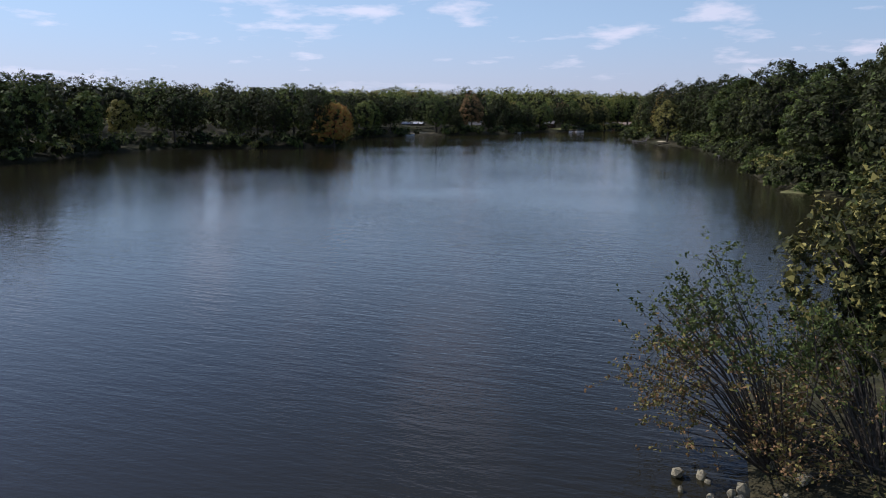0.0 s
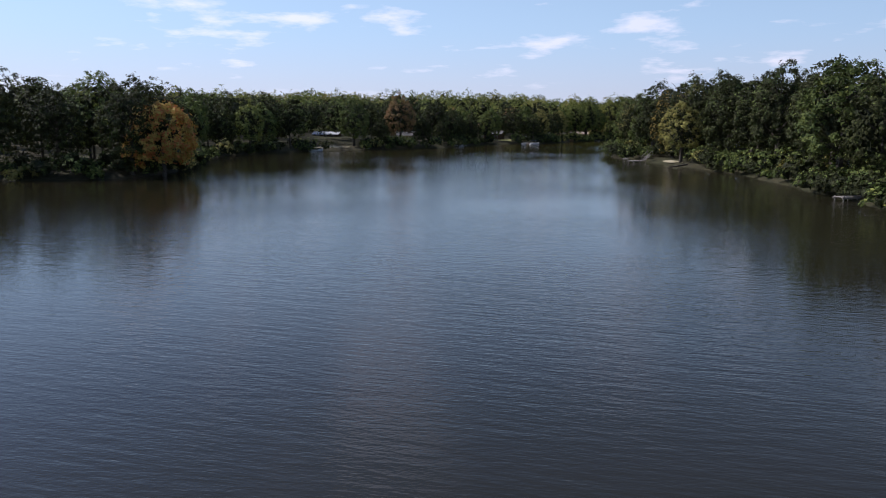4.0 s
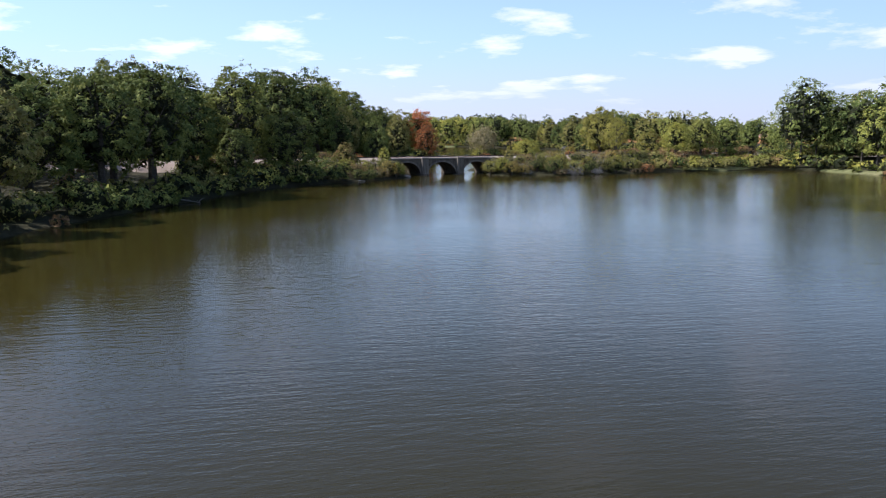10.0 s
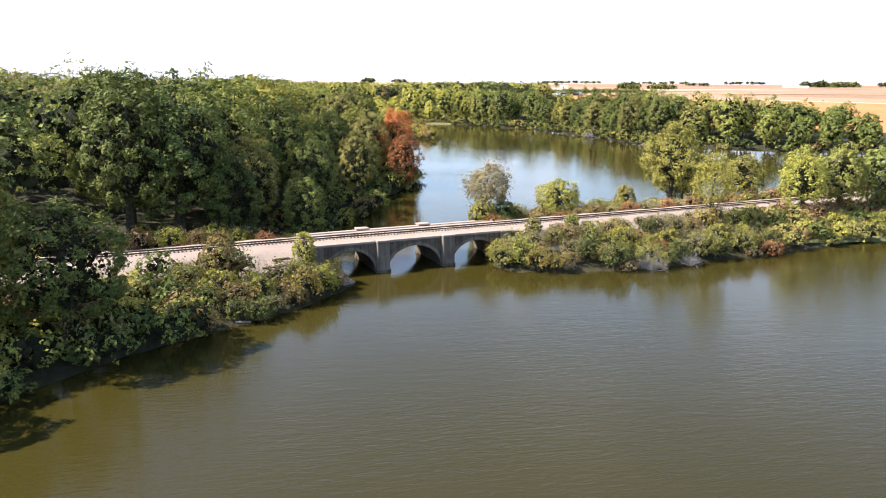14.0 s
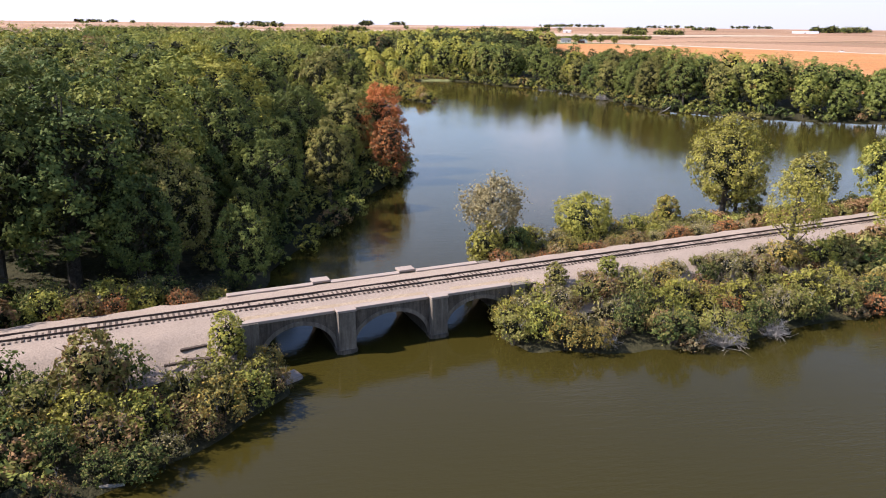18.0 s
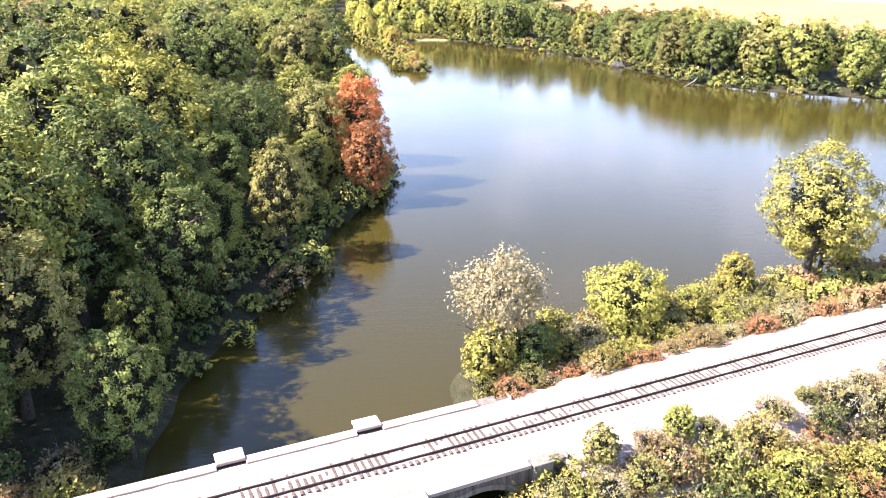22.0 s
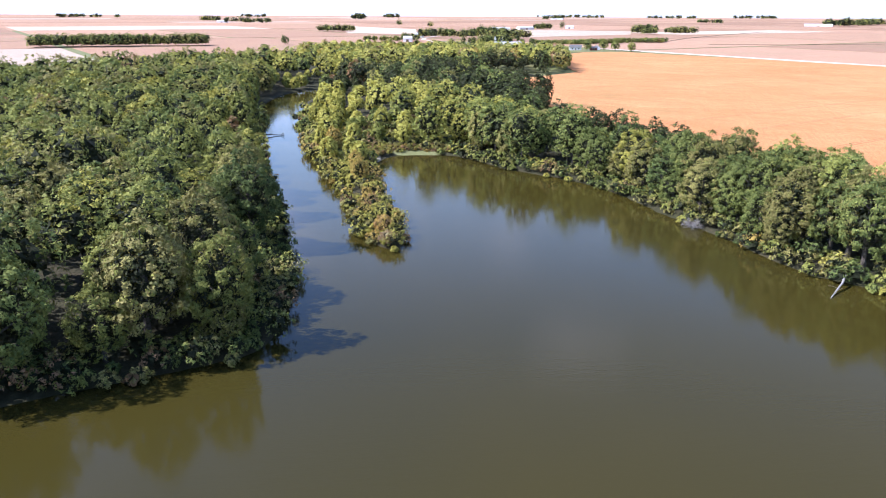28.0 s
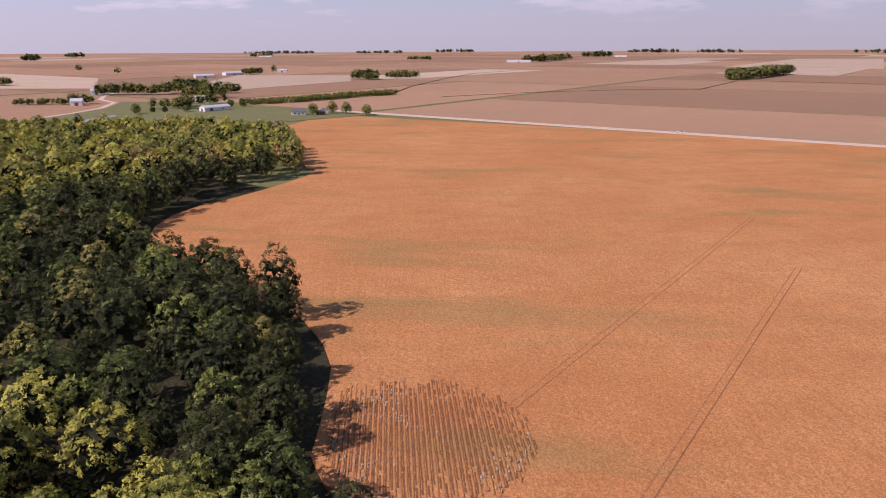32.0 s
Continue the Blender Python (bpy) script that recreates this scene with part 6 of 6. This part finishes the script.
patch_of("sand_bank", 57.6, 192.2, 2.8, 0.9, 100, SAND, "pale sandy bank at the foot of the woods", "sand bank", 1, 0.15)
patch_of("grass_bank", 38.0, 74.5, 5.0, 1.8, 20, GRASS, "pale green grassy edge below the trees", "grass", 2, 0.12)
patch_of("grass_bank", 221.0, 357.0, 9.0, 2.2, 75, GRASS, "light green grassy edge below the trees", "grass", 3, 0.12)
patch_of("grass_bank", 206.0, 378.0, 13.0, 1.6, -8, GRASS, "pale green weedy edge of the railway bank", "grass", 4, 0.12)
patch_of("grass_bank", 287.0, 616.0, 9.5, 2.8, -35, GRASS, "bright green grassy edge of the marsh", "grass", 5, 0.10)
patch_of("mud_flat", 275.0, 612.8, 3.6, 1.3, 60, SAND, "pale mud flat at the corner of the lake", "mud", 6, 0.12)
patch_of("yard", 10, 290, 9, 6, 25, GRASS, "sunlit lawn before the lakeside cabins", "lawn", 7, 0.08)
patch_of("yard", -6, 261, 6, 3, 35, SAND, "sandy shore before the cabins", "sand bank", 8, 0.10)
patch_of("yard", 55, 328, 8, 5, 10, GRASS, "lawn before the shaded cabin", "lawn", 9, 0.08)

# reeds and scrub in the corner of the lake and on its low banks
RX, RY = scatter(np.random.default_rng(31), 268, 300, 606, 630, 1.25)
dR, _, _ = shore(RX, RY)
sel = (dR > 1.6) & ((np.hypot(RX - 281, RY - 617) < 11) | (np.hypot(RX - 291, RY - 611) < 9))
RX, RY = RX[sel], RY[sel]
rngr = np.random.default_rng(32)
leaf_heap("reeds", RX, RY, ground_height(RX, RY), rngr.uniform(0.6, 1.4, RX.size), rngr.uniform(0.5, 0.9, RX.size), rngr.choice([2, 3, 5, 6], RX.size, p=[0.35, 0.3, 0.2, 0.15]), np.full(RX.size, 90), np.full(RX.size, 0.36), "tan and yellow-green reeds and scrub of the marsh", "reeds", np.zeros(RX.size, bool), 5, 0.5, 33)

# ---- farmsteads and groves of the plain ----
house("barn", pose(677, 1077, 3.2, 0, 0, -4), (25, 8), 3.2, 1.6, WHITE_PAINT, METAL_ROOF, "long white metal barn on a green farmyard", [("s", -6, 0.0, 3.0, 2.6, "door"), ("s", 5, 1.2, 1.2, 0.9, "window"), ("w", 0, 0.0, 2.6, 2.4, "door")], "barn")
house("farmhouse", pose(688, 988, 3.2, 0, 0, -40), (11, 7), 2.8, 2.0, WHITE_PAINT, ROOF_GREY, "white farmhouse with a grey roof by the gravel road", [("s", -3, 0.9, 1.0, 1.2, "window"), ("s", 0, 0.0, 0.9, 2.0, "door"), ("s", 3, 0.9, 1.0, 1.2, "window"), ("w", 0, 0.9, 1.0, 1.2, "window")], "house")
house("garage", pose(699, 975, 3.2, 0, 0, -40), (7, 5), 2.3, 1.3, RED_WALL, ROOF_GREY, "small red garage beside the farmhouse", [("s", 0, 0.0, 2.2, 1.9, "door")], "garage")
house("farmhouse", pose(708, 980, 3.2, 0, 0, 50), (8, 6), 2.6, 1.8, WHITE_PAINT, ROOF_GREY, "second white house beside the farm road", [("s", -2, 0.9, 1.0, 1.1, "window"), ("s", 2, 0.9, 1.0, 1.1, "window")], "house")
for x, y, w, d, a, words in ((1066, 1611, 32, 13, -20, "white barn on a far farmstead"), (1170, 1668, 34, 14, -8, "white barn on a far farmstead"), (1310, 1690, 18, 10, -50, "small white barn far out on the plain"), (2196, 1665, 70, 22, -62, "row of white farm buildings far out on the plain"), (3080, 1726, 50, 20, -70, "white farm building near the horizon"), (725, 1159, 12, 7, -45, "white house among village trees"), (640, 1228, 10, 7, -40, "white house among village trees"),
                          (735, 1360, 12, 8, -40, "white house among village trees"), (845, 2650, 30, 12, -40, "white farm building far out on the plain"), (2545, 3150, 60, 20, -70, "white farm building near the horizon")):
    house("barn", pose(x, y, 3.2, 0, 0, a), (w, d), 4.2, 2.4, WHITE_PAINT, METAL_ROOF, words, [("s", 0, 0.0, 3.2, 3.0, "door")], "barn")

rg = np.random.default_rng(41)
gx_, gy_, gh_ = [], [], []


def grove(x, y, length, width, turn, h, step=6.0):
    """Adds a patch of trees to the far groves."""
    n = max(1, int(length * width / (step * step) * 1.25))
    a = radians(turn)
    p, q_ = rg.uniform(-length / 2, length / 2, n), rg.uniform(-width / 2, width / 2, n)
    gx_.extend(x + p * math.cos(a) - q_ * math.sin(a)); gy_.extend(y + p * math.sin(a) + q_ * math.cos(a)); gh_.extend(h * rg.uniform(0.75, 1.15, n))


for spec in ((368, 1246, 76, 26, -16, 12, 5), (290, 1262, 90, 34, -12, 12, 5), (626, 1268, 48, 8, -50, 6, 4), (652, 1238, 26, 14, -50, 10), (745, 1338, 44, 18, -50, 13), (770, 1304, 36, 16, -50, 13), (842, 1342, 40, 18, -50, 15), (668, 1124, 36, 12, -50, 10), (693, 1130, 18, 14, -50, 11), (720, 1134, 16, 12, 0, 11), (770, 1214, 44, 18, -50, 13), (826, 1261, 40, 16, -50, 13), (800, 1300, 30, 16, -50, 13),
             (760, 1098, 50, 22, -20, 4.5, 4), (815, 1091, 70, 22, 0, 5, 4), (880, 1085, 70, 18, -10, 5.5, 4), (1168, 1345, 44, 22, -60, 15), (1155, 1322, 24, 16, 0, 11), (1230, 1320, 50, 20, -25, 12), (1212, 1660, 50, 16, 20, 12), (750, 1668, 60, 20, -35, 12), (1560, 850, 250, 38, -2, 16, 8), (1450, 852, 60, 24, -5, 12, 7),
             (2243, 1642, 60, 30, -60, 22, 12), (2450, 1685, 380, 40, 15, 18, 16), (3050, 1806, 110, 40, -70, 24, 16), (2330, 2137, 90, 20, -65, 14, 12), (1620, 3330, 60, 40, -65, 24, 14), (2100, 3950, 100, 40, -70, 22, 18), (897, 2980, 60, 40, -80, 16, 14), (868, 2620, 40, 20, -35, 18, 12), (922, 2580, 80, 26, -38, 16, 12), (2545, 3180, 90, 30, -70, 16, 14),
             (1147, 2156, 12, 8, 0, 14, 6), (1097, 1912, 10, 8, 0, 12, 6), (3300, 3900, 420, 60, -60, 18, 26), (3600, 3400, 260, 50, -60, 18, 24), (4200, 3300, 240, 50, -60, 20, 24), (4300, 2050, 260, 50, -70, 22, 24), (4300, 1700, 220, 50, -80, 20, 24), (4450, 1000, 200, 40, -80, 18, 24), (700, 4200, 300, 40, 0, 18, 26), (100, 3600, 260, 40, 10, 18, 26), (1500, 4300, 160, 40, -10, 18, 24)):
    grove(*spec)
gx_, gy_, gh_ = np.array(gx_), np.array(gy_), np.array(gh_)
gd = np.hypot(gx_ - 250, gy_ - 500)
leaf_heap("groves", gx_, gy_, np.full(gx_.size, 3.1), gh_, gh_ * rg.uniform(0.32, 0.5, gx_.size) * np.interp(gd, [1200, 3000], [1, 1.7]), rg.choice(7, gx_.size, p=[0.36, 0.24, 0.18, 0.02, 0.18, 0.02, 0.0]), np.interp(gd, [500, 900, 1500, 3000], [110, 75, 36, 16]), np.interp(gd, [500, 900, 1500, 3000], [1.0, 1.25, 2.1, 4.6]), "dark groves and windbreaks scattered over the plain", "groves", np.zeros(gx_.size, bool), 20, 0.7, 42, 0.3)

# single trees by the roads
for k, (x, y, h, c, words) in enumerate(((346, 944, 9, OLIVE, "lone round tree beside the country road"), (385, 1006, 11, OAK, "lone dark tree beside the country road"), (484, 1222, 10, DEEP, "lone dark tree in the far field"), (621, 1104, 8.5, OAK, "round green tree on the meadow"), (638, 1107, 5, DEEP, "small dark tree on the meadow"), (644, 1099, 5, DEEP, "small dark tree on the meadow"), (657, 1088, 6, OAK, "small round tree beside the barn"), (706, 1093, 7, OAK, "round tree beside the barn"), (713, 1085, 8, DEEP, "round tree beside the barn"),
                                         (692, 976, 10, OAK, "green tree beside the farmhouse"), (711, 974, 10, ELM, "green tree beside the farmhouse"), (715, 962, 9.5, OAK, "green tree by the gravel road"), (714, 940, 9, ELM, "round tree by the gravel road"), (1298, 1701, 16, DEEP, "dark tree on a far farmstead"))):
    lone(700 + k, x, y, h, h * 0.42, 1500, 0.55, c, OAK, words, low=0.05, lobes=40)

# a car on the gravel road
car = empty("car", pose(729.8, 700, 3.36, 0, 0, 90), "small pale car driving on the gravel road", "car")
b = bmesh.new(); box(b, (4.2, 1.7, 0.6), (0, 0, 0.6), 0.12); part("body", b, WHITE_PAINT, car)
b = bmesh.new(); box(b, (2.2, 1.5, 0.5), (-0.2, 0, 1.1), 0.16); part("cabin", b, DARK_GLASS, car)
for x in (-1.3, 1.3):
    for s in (-1, 1):
        b = bmesh.new(); tube(b, [(x, s * 0.72, 0.32), (x, s * 0.9, 0.32)], [0.32, 0.32], 12); part("wheel", b, RAIL_STEEL, car)

# low scrub between the marsh corner and the trees
rm = np.random.default_rng(91)
mx, my = scatter(rm, 256, 318, 606, 668, 2.4)
dM, _, _ = shore(mx, my)
near_trees = np.hypot(mx - 281, my - 617) < 10
sel = (dM > 0.6) & ~near_trees & (rm.random(mx.size) < 0.8)
mx, my = mx[sel], my[sel]
mh = rm.uniform(1.2, 3.4, mx.size)
leaf_heap("scrub", mx, my, np.maximum(ground_height(mx, my), 0) - 0.2, mh, mh * rm.uniform(0.5, 0.8, mx.size), rm.choice(7, mx.size, p=[0.12, 0.22, 0.30, 0.22, 0.02, 0.10, 0.02]), np.full(mx.size, 90), np.full(mx.size, 0.5), "low olive and yellow scrub behind the marshy corner", "scrub", np.zeros(mx.size, bool), 12, 0.5, 92, 0.3)
